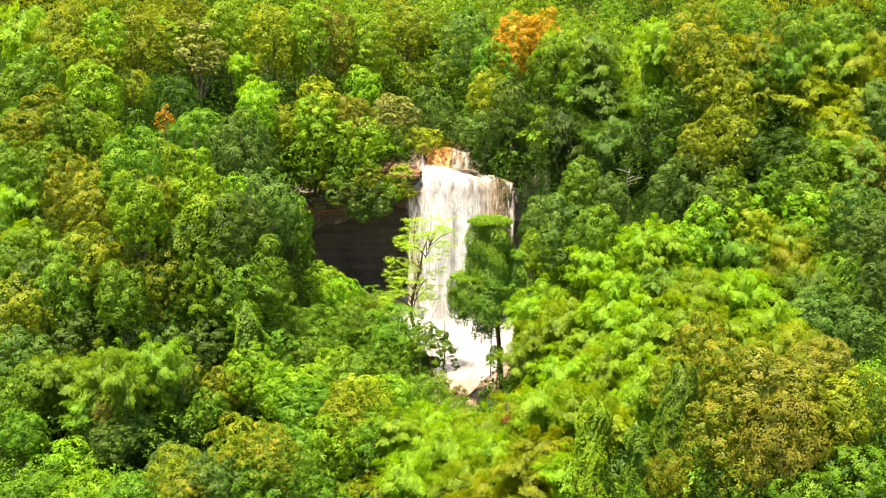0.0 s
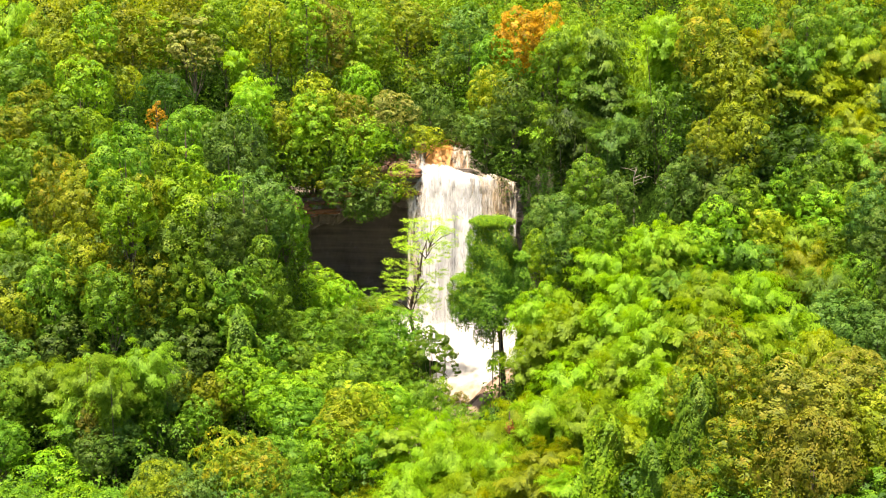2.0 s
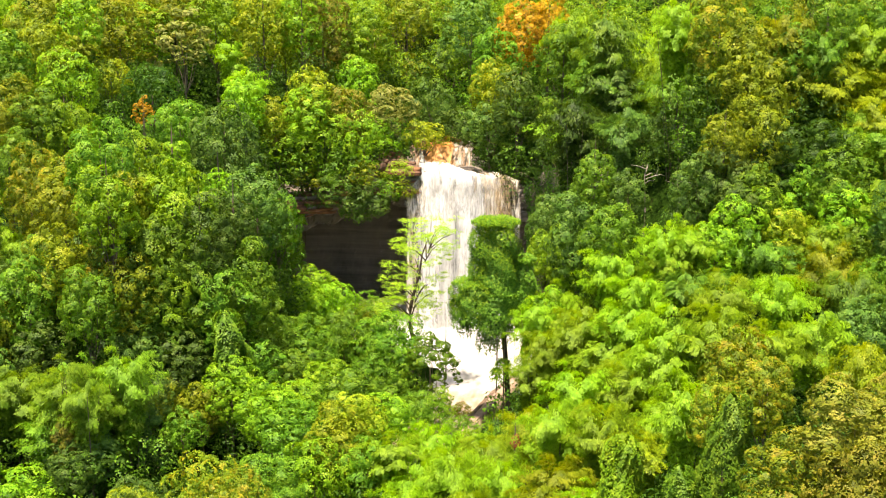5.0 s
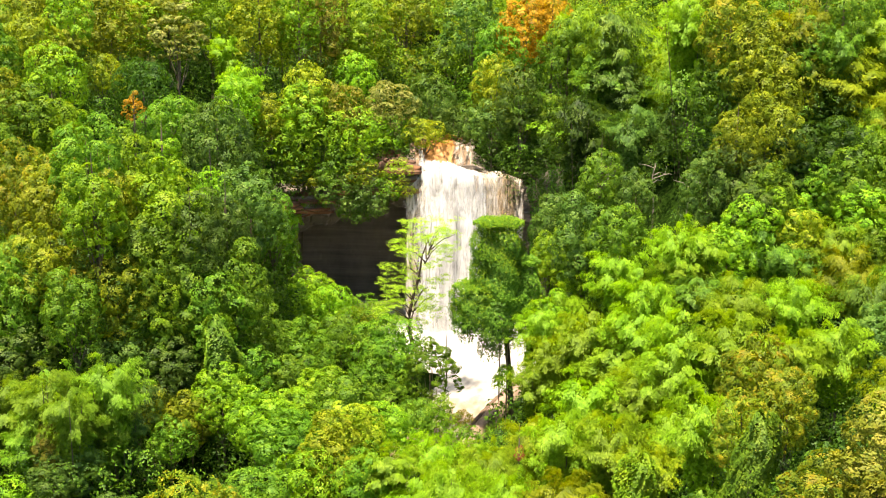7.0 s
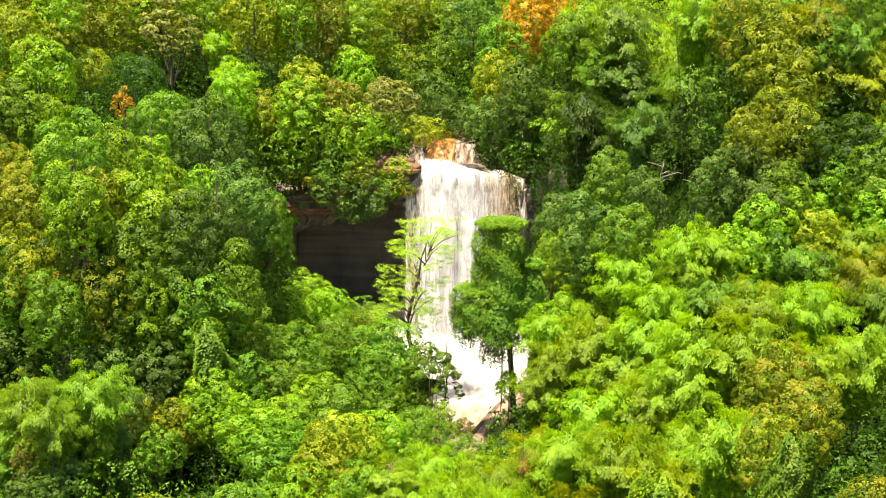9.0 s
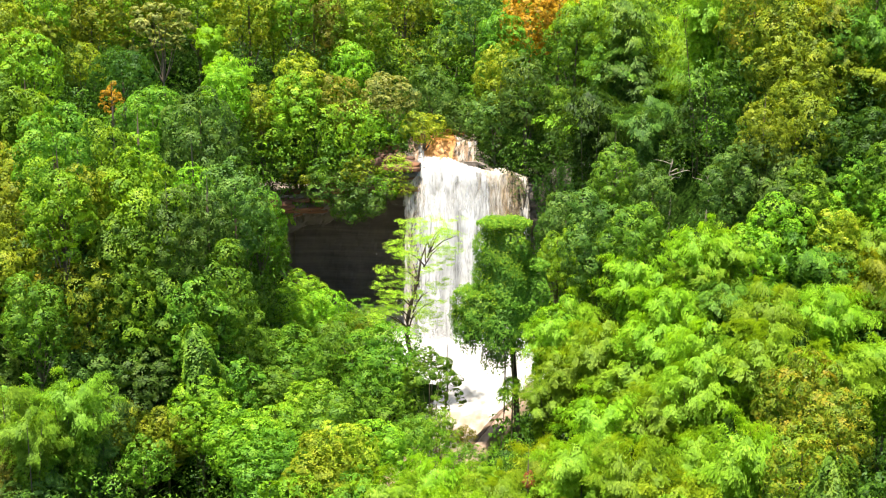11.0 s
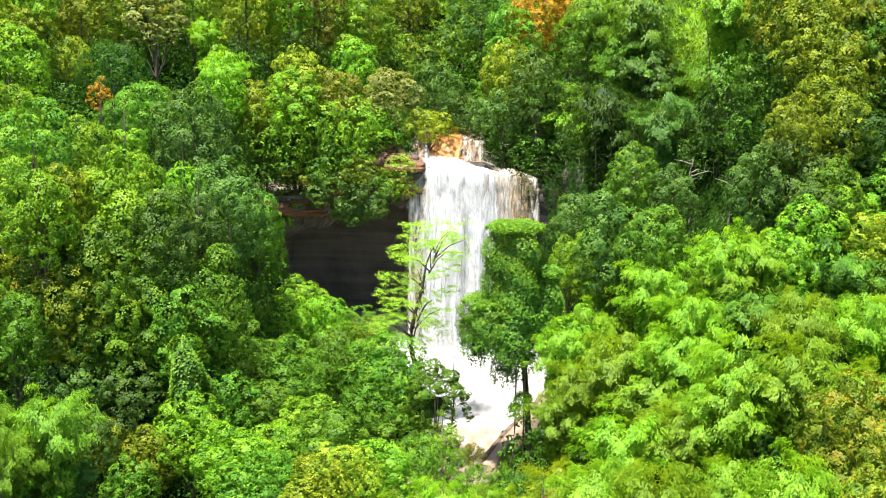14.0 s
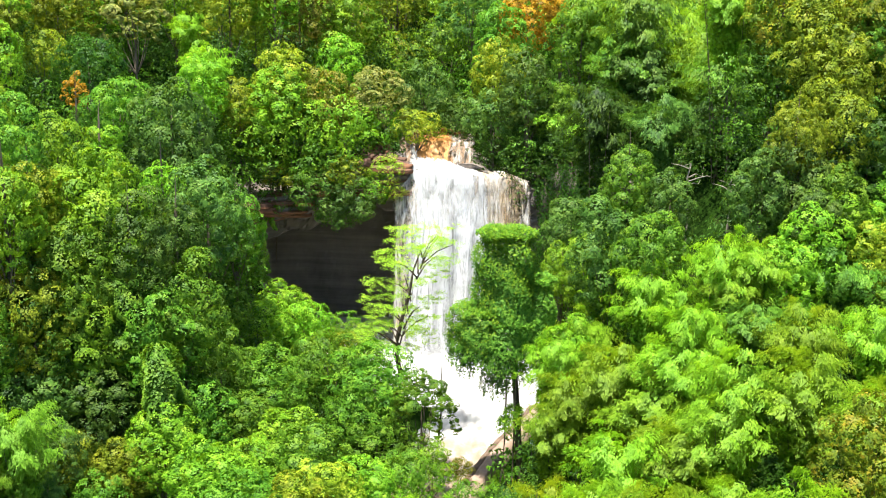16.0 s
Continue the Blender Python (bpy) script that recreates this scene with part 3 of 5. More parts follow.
def crown_points(kind, seed, clumps, leaves, big=1.0, tall=1.0):
    """Leaves and limb ends of a crown of radius 1 that reaches from 0 to 2 * tall upwards."""
    rnd = np.random.RandomState(seed)
    out, ends = [], []
    if kind == "bamboo":
        out, ends = bamboo_crown(rnd, clumps, leaves, big, tall)
    elif kind == "vine":
        k = leaves
        az = rnd.uniform(0, 6.283, k)
        z = rnd.uniform(0, 1, k) ** 0.85
        lump = 1 + 0.20 * np.sin(az * 2 + z * 4 + seed) + 0.16 * np.sin(az * 4 + z * 9 + seed) + 0.17 * np.sin(z * 17 + az * 3) + 0.08 * np.sin(az * 9 - z * 23)
        r = 0.86 * lump * np.clip(1 - z, 0, 1) ** 0.33 * (0.62 + 0.38 * z ** 0.5) + 0.04
        r = r * rnd.uniform(0.86, 1.04, k)
        P = np.stack([np.cos(az) * r + 0.22 * np.sin(z * 4 + seed), np.sin(az) * r + 0.2 * np.cos(z * 5 + seed), (z + 0.05 * np.sin(az * 3 + seed)) * 2 * tall - 0.16 * np.abs(np.sin(az * 7 + seed)) * (1 - z)], 1)
        N = np.stack([np.cos(az), np.sin(az), 0.35 + 1.6 * z ** 4], 1)
        out.append(leaf_points(P, N, 0.075 * big, 0.066 * big, rnd, 0.42, 1.2))
        ends = [(0, 0, 1.5)]
    else:
        out, ends = broad_crown(rnd, clumps, leaves, big, tall, kind == "open")
    if kind in ("broad", "bamboo"):
        k = max(60, leaves // 9)
        q = ball(k, rnd) * rnd.uniform(0.30, 0.58 if kind == "broad" else 0.46, (k, 1)) * np.array([1, 1, 1.15 * tall]) + np.array([0, 0, (0.95 if kind == "broad" else 0.75) * tall])
        out.append(leaf_points(q, ball(k, rnd), 0.105, 0.10, rnd, 0.3))
    return np.concatenate(out), ends


def limbs(ends, seed, mat, thick=0.045, most=9):
    rnd = np.random.RandomState(seed + 900)
    tubes = []
    for e in ends[:most]:
        e = np.array(e) * np.array([0.75, 0.75, 0.8])
        mid = e * np.array([0.45, 0.45, 0.42]) + rnd.normal(0, 0.05, 3)
        tubes.append(tube([(0, 0, 0.0), tuple(mid), tuple(e)], [thick, thick * 0.62, thick * 0.2], 5))
    return joined_tubes("limbs", tubes, mat)


def trunk_mesh(seed, mat):
    rnd = np.random.RandomState(seed)
    pts, rad = [], []
    for i in range(7):
        f = i / 6
        pts.append((rnd.uniform(-.5, .5) * f, rnd.uniform(-.5, .5) * f, f))
        rad.append(1.0 - 0.45 * f + 0.7 * math.exp(-f * 14))
    return joined_tubes("trunk", [tube(pts, rad, 8)], mat)


KINDS = {
    # kind: (crown shape, clumps, leaves, bark, thickness of limbs)
    "broadleaf_tree": ("broad", 32, 6400, BARK, 0.024),
    "open_tree": ("open", 26, 4200, BARK, 0.024),
    "bamboo_clump": ("bamboo", 26, 12500, BARK, 0.012),
    "vine_covered_tree": ("vine", 1, 7500, BARK, 0.03),
    "shrub": ("broad", 18, 3000, BARK, 0.02),
}
VARIANTS = 4
PROTO = {}
for kind, (shape, clumps, leaves, bark, thick) in KINDS.items():
    for tall, grade in ((1.0, "near"), (1.0, "far"), (1.7, "near"), (1.7, "far"), (1.0, "large"), (1.7, "large")):
        if grade == "large" and kind != "broadleaf_tree":
            continue
        many, wide = {"near": (1.0, 1.0), "far": (0.55, 1.28), "large": (2.3, 0.66)}[grade]
        for v in range(VARIANTS if grade != "large" else 2):
            count = leaves * (1.0 if tall == 1 else 1.25) * many
            V, ends = crown_points(shape, 100 + 17 * v + len(kind) + int(tall * 10), int(clumps * tall ** 0.5), int(count), (1.0 if tall == 1 else 1.18) * wide, tall)
            PROTO[kind, tall, grade, v] = (leaf_mesh("crown", V, LEAF["mid"]), limbs(ends, v, bark, thick), trunk_mesh(v + 60, bark))

TONE_WORDS = {
    "creeper": "rich green", "deep": "shade-darkened green", "red": "dull red", "dark": "dark green", "mid": "mid green", "bright": "fresh green", "yellow": "yellow-green", "olive": "olive green",
    "bronze": "bronze-brown", "orange": "orange", "gold": "gold-tinged green", "pale": "pale grey-green", "lime": "light lime-green",
    "bamboo": "feathery light green", "bamboo_cool": "feathery cool green", "bamboo_gold": "feathery golden green",
}
KIND_WORDS = {
    "broadleaf_tree": ("{} broadleaf tree with a full rounded crown", "tree", "forest trees"),
    "open_tree": ("{} tree with a thin open crown", "tree", "forest trees"),
    "bamboo_clump": ("{} bamboo clump with arching drooping plumes", "bamboo", "bamboo clumps"),
    "vine_covered_tree": ("{} tree wrapped in a thick coat of creepers", "tree", "creeper-clad trees"),
    "shrub": ("{} leafy shrub in the undergrowth", "shrub", "shrubs"),
}
planted = 0


MIDDLE = []


def plant(kind, tone, x, y, top, r, depth=0.0, lean=0.0):
    """A plant rooted at (x, y) whose crown, of radius r and depth * r high, ends at the height top."""
    global planted
    planted += 1
    if -30 < x < 24 and top > 19 and -9 < y - cliff_line(x) < 1:
        y = float(cliff_line(x)) + (1.0 if x < -5 else 3.4)
    base = stand_z(x, y)
    tall = max(top - base, r * 1.1)
    if kind == "bamboo_clump":
        r *= 1.12
    ch = min(max((depth or 2.2) * r, (0.82 if kind == "bamboo_clump" else 0.76) * tall), tall * 0.98, 3.7 * r)
    hanging = False
    if kind == "shrub" and top > 17 and -28 < x < -5 and abs(y - cliff_line(x)) < 8:
        y, ch = float(cliff_line(x)) - 0.35 * r, (depth or 2.0) * r
        base, tall, hanging = top - ch, ch, True
    level = tall - ch * 0.7
    while level > 3.5 and kind != "open_tree":
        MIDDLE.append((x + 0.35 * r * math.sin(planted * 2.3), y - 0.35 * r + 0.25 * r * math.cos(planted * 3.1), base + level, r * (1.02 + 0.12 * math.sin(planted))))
        level -= r * 1.25
    shape = 1.7 if ch > 2.5 * r else 1.0
    crown, limb, trunk = PROTO[kind, shape, "large", planted % 2] if kind == "broadleaf_tree" and r > 3.4 and y < 90 else PROTO[kind, shape, "far" if y > 152 else "near", planted % VARIANTS]
    words, category, group = KIND_WORDS[kind]
    ob = tagged(new(kind), words.format(TONE_WORDS[tone]), category, group)
    ob.matrix_basis = pose(x, y, base - 0.15, 0, lean, (planted * 137.5) % 360)
    c = part("crown", crown, ob, LEAF[tone])
    c.matrix_basis = Matrix.Translation((0, 0, tall - ch)) @ Matrix.Diagonal((r, r, ch / 2 / shape, 1))
    if kind not in ("vine_covered_tree", "bamboo_clump") and not hanging:
        b = part("bough", limb, ob)
        b.matrix_basis = c.matrix_basis.copy()
    if kind == "bamboo_clump":
        for k in range(4):
            t = part("culm", trunk, ob)
            t.matrix_basis = pose(0.3 * math.cos(k * 1.9), 0.3 * math.sin(k * 1.9), 0, 6 * math.sin(k * 2.2), 6 * math.cos(k * 2.9), 0) @ Matrix.Diagonal((0.05, 0.05, max(1.0, tall - ch * 0.6), 1))
    elif tall > ch * 1.03:
        t = part("trunk", trunk, ob)
        w = 0.007 * tall + 0.04
        t.matrix_basis = Matrix.Diagonal((w, w, max(0.8, tall - ch * 0.75), 1))
    return ob


# ---- the forest, tree by tree ----
plant("bamboo_clump", "bamboo", -61.5, 170.8, 47.6, 5.2)
plant("bamboo_clump", "bamboo", -56.2, 166.3, 45.2, 3.4)
plant("broadleaf_tree", "olive", -53.6, 166.3, 47.2, 4.0)
plant("broadleaf_tree", "olive", -45.0, 172.7, 46.4, 4.4)
plant("broadleaf_tree", "bright", -48.0, 164.3, 46.4, 3.3)
plant("bamboo_clump", "yellow", -47.6, 162.7, 42.0, 2.3)
plant("broadleaf_tree", "olive", -50.2, 158.1, 43.0, 3.6)
plant("broadleaf_tree", "mid", -53.6, 152.5, 41.7, 3.9)
plant("broadleaf_tree", "bright", -43.6, 182.0, 45.0, 4.4)
plant("broadleaf_tree", "olive", -40.1, 185.0, 48.6, 4.7)
plant("broadleaf_tree", "bright", -33.9, 184.3, 48.2, 4.2)
plant("open_tree", "pale", -36.9, 176.0, 44.3, 4.6, 2.60)
plant("bamboo_clump", "bamboo", -31.0, 178.7, 40.9, 2.7)
plant("bamboo_clump", "bamboo", -27.2, 170.4, 37.5, 2.9)
plant("broadleaf_tree", "yellow", -26.1, 179.6, 47.5, 4.1, 1.40)
plant("broadleaf_tree", "yellow", -23.6, 183.6, 42.1, 2.8)
plant("broadleaf_tree", "bright", -20.6, 180.2, 47.7, 3.7)
plant("broadleaf_tree", "bright", -47.3, 154.4, 38.9, 4.4, 1.50)
plant("broadleaf_tree", "mid", -55.2, 151.3, 39.2, 4.3, 1.50)
plant("broadleaf_tree", "yellow", -44.9, 165.4, 37.7, 3.1, 2.20)
plant("broadleaf_tree", "olive", -50.9, 147.8, 36.7, 3.4)
plant("broadleaf_tree", "mid", -54.2, 147.6, 35.1, 3.0)
plant("broadleaf_tree", "olive", -52.8, 144.5, 33.9, 3.4)
plant("broadleaf_tree", "mid", -47.9, 146.0, 35.2, 3.4)
plant("broadleaf_tree", "bright", -44.6, 146.5, 33.4, 3.8)
plant("open_tree", "orange", -36.3, 149.8, 33.6, 1.4)
plant("broadleaf_tree", "mid", -32.2, 150.2, 33.1, 3.5)
plant("broadleaf_tree", "deep", -36.8, 156.5, 37.1, 3.6)
plant("broadleaf_tree", "dark", -25.3, 142.7, 34.1, 4.1, 2.20)
plant("broadleaf_tree", "yellow", -23.1, 160.9, 32.5, 2.5)
plant("broadleaf_tree", "bright", -26.9, 162.7, 35.2, 2.9)
plant("broadleaf_tree", "mid", -32.8, 120.1, 34.2, 3.4)
plant("broadleaf_tree", "bright", -31.4, 128.5, 32.1, 3.3)
plant("broadleaf_tree", "bright", -28.3, 129.6, 30.9, 2.4)
plant("broadleaf_tree", "mid", -46.8, 133.6, 31.8, 3.1)
plant("broadleaf_tree", "gold", -43.5, 132.2, 30.4, 2.8, 2.40)
plant("broadleaf_tree", "gold", -37.9, 126.7, 30.3, 3.5, 2.20)
plant("broadleaf_tree", "mid", -51.4, 136.0, 31.0, 2.8)
plant("broadleaf_tree", "bronze", -18.0, 183.9, 46.9, 4.2)
plant("broadleaf_tree", "bright", -15.2, 186.6, 42.1, 4.3, 2.00)
plant("broadleaf_tree", "bright", -11.7, 189.2, 45.3, 3.9)
plant("broadleaf_tree", "bronze", -9.9, 202.8, 40.3, 3.1, 2.20)
plant("broadleaf_tree", "bronze", -5.2, 220.2, 38.7, 4.2, 2.00)
plant("broadleaf_tree", "dark", -2.0, 219.0, 43.5, 5.6)
plant("broadleaf_tree", "dark", 4.2, 191.0, 46.5, 4.8)
plant("broadleaf_tree", "olive", -6.1, 200.1, 47.9, 4.6)
plant("broadleaf_tree", "bright", -12.7, 181.6, 37.4, 3.3)
plant("broadleaf_tree", "dark", 1.5, 199.5, 39.0, 5.1, 2.20)
plant("broadleaf_tree", "orange", 11.7, 189.2, 45.9, 4.4, 1.50)
plant("broadleaf_tree", "orange", 15.9, 188.6, 46.5, 2.9, 1.60)
plant("broadleaf_tree", "mid", 7.7, 184.7, 41.7, 3.8)
plant("broadleaf_tree", "yellow", 7.1, 175.4, 37.4, 3.4)
plant("broadleaf_tree", "dark", 10.0, 169.6, 36.4, 3.5)
plant("bamboo_clump", "bamboo", 18.6, 179.5, 45.6, 4.1)
plant("broadleaf_tree", "mid", 17.2, 177.9, 42.7, 3.6)
plant("broadleaf_tree", "yellow", -18.5, 170.3, 36.5, 3.5)
plant("broadleaf_tree", "bright", -19.0, 165.1, 34.2, 4.0)
plant("broadleaf_tree", "bronze", -13.5, 171.2, 33.0, 4.0, 1.20)
plant("broadleaf_tree", "pale", -7.5, 172.8, 33.7, 3.6, 2.00)
plant("broadleaf_tree", "bright", -11.5, 169.6, 30.2, 4.4)
plant("broadleaf_tree", "bright", -17.0, 166.8, 30.5, 4.3)
plant("broadleaf_tree", "bright", -22.3, 160.4, 29.5, 3.3)
plant("broadleaf_tree", "bright", -19.9, 165.9, 27.3, 3.5)
plant("broadleaf_tree", "bright", -8.0, 172.9, 29.0, 3.1)
plant("broadleaf_tree", "dark", 0.9, 176.2, 30.2, 5.0, 1.70)
plant("broadleaf_tree", "dark", 6.4, 172.5, 30.8, 4.0, 2.00)
plant("broadleaf_tree", "dark", -2.1, 177.1, 34.2, 4.1)
plant("broadleaf_tree", "dark", -5.2, 197.8, 35.7, 4.1)
plant("broadleaf_tree", "yellow", -2.7, 170.9, 28.6, 2.9, 1.40)
plant("shrub", "bright", -6.9, 178.5, 25.4, 2.3, 1.50)
plant("broadleaf_tree", "mid", -12.2, 171.4, 25.2, 3.4, 2.00)
plant("broadleaf_tree", "bright", -16.5, 173.0, 23.9, 3.6, 2.00)
plant("shrub", "dark", -13.4, 170.9, 22.1, 4.2, 1.60)
plant("shrub", "dark", -11.2, 168.7, 20.7, 3.8, 1.80)
plant("shrub", "dark", -9.1, 168.7, 21.5, 3.1, 1.70)
plant("shrub", "lime", -6.0, 169.5, 23.5, 2.0, 1.60)
plant("shrub", "olive", -18.3, 165.0, 22.4, 2.6, 1.50)
plant("shrub", "dark", -20.3, 161.2, 22.6, 2.1, 1.40)
plant("shrub", "dark", -10.3, 166.6, 19.3, 2.6, 1.90)
plant("shrub", "mid", -13.8, 171.3, 24.6, 3.6, 1.80)
plant("bamboo_clump", "mid", 11.2, 162.9, 34.0, 3.4)
plant("broadleaf_tree", "mid", 13.9, 161.3, 31.7, 3.3)
plant("bamboo_clump", "bamboo", 14.6, 160.1, 29.5, 4.2)
plant("broadleaf_tree", "dark", 14.2, 160.5, 27.8, 3.1, 2.20)
plant("broadleaf_tree", "deep", 14.0, 161.6, 23.3, 2.6, 2.00)
plant("broadleaf_tree", "dark", 10.4, 169.0, 27.5, 3.0, 2.20)
plant("broadleaf_tree", "dark", 13.9, 154.3, 22.1, 3.2)
plant("bamboo_clump", "mid", 21.5, 162.7, 44.9, 4.1)
plant("bamboo_clump", "bamboo", 26.3, 167.8, 42.1, 5.6)
plant("bamboo_clump", "bamboo", 26.6, 145.7, 46.0, 3.0)
plant("bamboo_clump", "bamboo", 27.7, 145.2, 43.3, 2.6)
plant("bamboo_clump", "dark", 21.5, 160.9, 37.6, 4.1)
plant("bamboo_clump", "bamboo", 28.7, 162.1, 39.1, 4.6)
plant("bamboo_clump", "mid", 28.7, 153.3, 37.3, 4.3)
plant("bamboo_clump", "mid", 20.1, 162.0, 39.1, 3.7)
plant("bamboo_clump", "deep", 16.3, 154.6, 34.6, 4.0)
plant("bamboo_clump", "dark", 21.4, 148.0, 34.0, 3.1)
plant("bamboo_clump", "dark", 27.1, 151.7, 32.2, 3.9)
plant("bamboo_clump", "mid", 23.9, 149.6, 31.7, 2.7)
plant("broadleaf_tree", "gold", 30.7, 140.9, 47.0, 3.9, 1.80)
plant("broadleaf_tree", "olive", 33.2, 137.9, 43.4, 3.9, 1.80)
plant("broadleaf_tree", "olive", 35.9, 136.2, 41.5, 3.5, 1.80)
plant("broadleaf_tree", "mid", 30.0, 140.5, 39.7, 3.2, 2.00)
plant("broadleaf_tree", "olive", 33.5, 134.1, 39.7, 3.4)
plant("broadleaf_tree", "olive", 28.5, 127.6, 34.1, 2.3, 1.60)
plant("broadleaf_tree", "olive", 33.4, 130.4, 35.6, 3.2, 1.50)
plant("bamboo_clump", "bamboo_gold", 37.4, 137.6, 45.4, 3.2)
plant("broadleaf_tree", "mid", 42.1, 139.2, 46.7, 3.0, 2.00)
plant("broadleaf_tree", "mid", 37.9, 136.3, 42.8, 2.8)
plant("bamboo_clump", "bamboo_gold", 42.1, 137.3, 40.5, 4.6)
plant("bamboo_clump", "bamboo", 46.7, 139.8, 44.7, 3.6)
plant("bamboo_clump", "bamboo_gold", 49.9, 138.7, 42.7, 3.2)
plant("broadleaf_tree", "mid", 49.4, 144.5, 47.4, 4.0)
plant("bamboo_clump", "bamboo_gold", 53.6, 143.7, 45.3, 2.9)
plant("bamboo_clump", "mid", 40.6, 136.8, 42.8, 2.8)
plant("bamboo_clump", "bamboo_gold", 49.2, 135.8, 38.9, 2.8)
plant("broadleaf_tree", "dark", 50.5, 134.1, 38.4, 3.1)
plant("bamboo_clump", "bamboo_gold", 46.0, 131.9, 36.0, 3.1)
plant("bamboo_clump", "bamboo", 44.4, 134.8, 34.4, 3.8)
plant("bamboo_clump", "dark", 40.9, 138.5, 35.5, 3.2)
plant("broadleaf_tree", "deep", 35.4, 130.0, 33.3, 3.0)
plant("broadleaf_tree", "deep", 40.0, 128.5, 33.4, 3.3)
plant("bamboo_clump", "mid", 45.3, 125.9, 34.0, 3.6)
plant("broadleaf_tree", "bronze", 46.5, 124.5, 32.6, 2.6)
plant("broadleaf_tree", "mid", 16.4, 135.2, 29.2, 2.6, 1.50)
plant("open_tree", "pale", 23.9, 148.3, 30.3, 2.7, 2.20)
plant("bamboo_clump", "dark", 27.2, 147.1, 29.0, 3.1)
plant("broadleaf_tree", "dark", 26.2, 127.9, 30.0, 3.0)
plant("broadleaf_tree", "dark", 19.9, 133.7, 27.3, 2.5)
plant("broadleaf_tree", "dark", 14.8, 132.6, 25.5, 3.8, 1.50)
plant("broadleaf_tree", "mid", 17.7, 128.9, 24.7, 3.1)
plant("broadleaf_tree", "dark", 28.6, 127.9, 31.3, 3.3)
plant("broadleaf_tree", "deep", 34.5, 131.0, 30.6, 3.4)
plant("broadleaf_tree", "mid", 39.8, 123.9, 32.1, 3.5)
plant("broadleaf_tree", "mid", 38.0, 127.3, 29.4, 3.0)
plant("broadleaf_tree", "mid", 31.3, 125.4, 29.1, 3.0)
plant("broadleaf_tree", "dark", 29.6, 124.2, 27.5, 2.6, 2.20)
plant("broadleaf_tree", "bright", 32.5, 124.8, 27.0, 2.9)
plant("broadleaf_tree", "bright", 37.1, 128.2, 27.4, 3.4)
plant("broadleaf_tree", "bright", 39.5, 121.9, 27.7, 3.2)
plant("bamboo_clump", "bamboo", 42.7, 120.7, 29.1, 3.2)
plant("broadleaf_tree", "dark", 42.4, 115.3, 30.4, 3.0, 2.40)
plant("broadleaf_tree", "dark", 42.7, 111.0, 27.2, 3.2, 2.40)
plant("bamboo_clump", "bamboo", 21.8, 121.5, 25.2, 2.9)
plant("bamboo_clump", "bamboo", 24.4, 120.9, 24.8, 2.6)
plant("broadleaf_tree", "mid", 16.4, 133.9, 21.2, 3.5, 1.40)
plant("bamboo_clump", "bamboo", 17.3, 125.7, 22.1, 3.3)
plant("bamboo_clump", "bamboo", 18.6, 117.8, 21.2, 3.1)
plant("bamboo_clump", "bamboo", 15.2, 134.3, 17.0, 3.2)
plant("bamboo_clump", "bamboo", 22.1, 120.8, 21.8, 2.9)
plant("broadleaf_tree", "bright", 26.5, 120.8, 23.9, 2.9)
plant("bamboo_clump", "mid", 23.6, 117.6, 21.3, 3.4)
plant("broadleaf_tree", "bright", 28.9, 122.5, 26.4, 2.9)
plant("broadleaf_tree", "yellow", 33.7, 122.1, 25.2, 2.9)
plant("bamboo_clump", "mid", 30.7, 121.9, 24.1, 3.5)
plant("broadleaf_tree", "mid", 32.8, 120.2, 21.9, 3.2)
plant("bamboo_clump", "bamboo", 37.1, 121.2, 24.8, 3.2)
plant("bamboo_clump", "bamboo_gold", 36.5, 116.9, 22.9, 3.4)
plant("broadleaf_tree", "mid", 40.0, 118.6, 24.0, 2.5)
plant("broadleaf_tree", "mid", 39.9, 111.2, 22.6, 3.0)
plant("broadleaf_tree", "dark", 42.0, 108.6, 22.0, 2.6)
plant("bamboo_clump", "bamboo", 26.2, 114.5, 20.8, 3.3)
plant("bamboo_clump", "bamboo", 30.8, 112.7, 21.2, 3.3)
plant("bamboo_clump", "mid", 36.2, 110.1, 22.3, 3.2)
plant("bamboo_clump", "bamboo", 11.3, 127.2, 17.2, 3.1)
plant("bamboo_clump", "bamboo", 9.1, 123.2, 16.2, 2.6)
plant("bamboo_clump", "bamboo", 13.4, 117.7, 17.6, 3.5)
plant("bamboo_clump", "bamboo", 17.2, 115.5, 18.8, 3.4)
plant("bamboo_clump", "bamboo", 19.7, 107.0, 20.2, 3.1)
plant("bamboo_clump", "bamboo", 23.0, 104.7, 20.8, 3.3)
plant("bamboo_clump", "bamboo", 24.6, 94.7, 22.2, 3.0)
plant("bamboo_clump", "bamboo", 29.1, 97.0, 22.1, 2.8)
plant("broadleaf_tree", "dark", 33.2, 97.6, 22.5, 2.9)
plant("broadleaf_tree", "dark", 36.2, 96.2, 21.8, 2.8)
plant("bamboo_clump", "bamboo", 10.6, 119.4, 14.7, 3.2)
plant("bamboo_clump", "bamboo", 15.4, 114.3, 15.5, 3.4)
plant("bamboo_clump", "bamboo", 18.4, 105.0, 17.4, 3.1)
plant("bamboo_clump", "bamboo", 28.6, 105.4, 17.3, 3.7)
plant("bamboo_clump", "bamboo_gold", 21.5, 66.9, 28.1, 2.2)
plant("broadleaf_tree", "dark", 38.7, 105.3, 17.3, 3.4)
plant("broadleaf_tree", "mid", 38.6, 97.8, 17.3, 2.9)
plant("bamboo_clump", "bamboo", 11.7, 106.6, 14.7, 3.2)
plant("bamboo_clump", "bamboo", 16.1, 106.8, 15.2, 3.2)
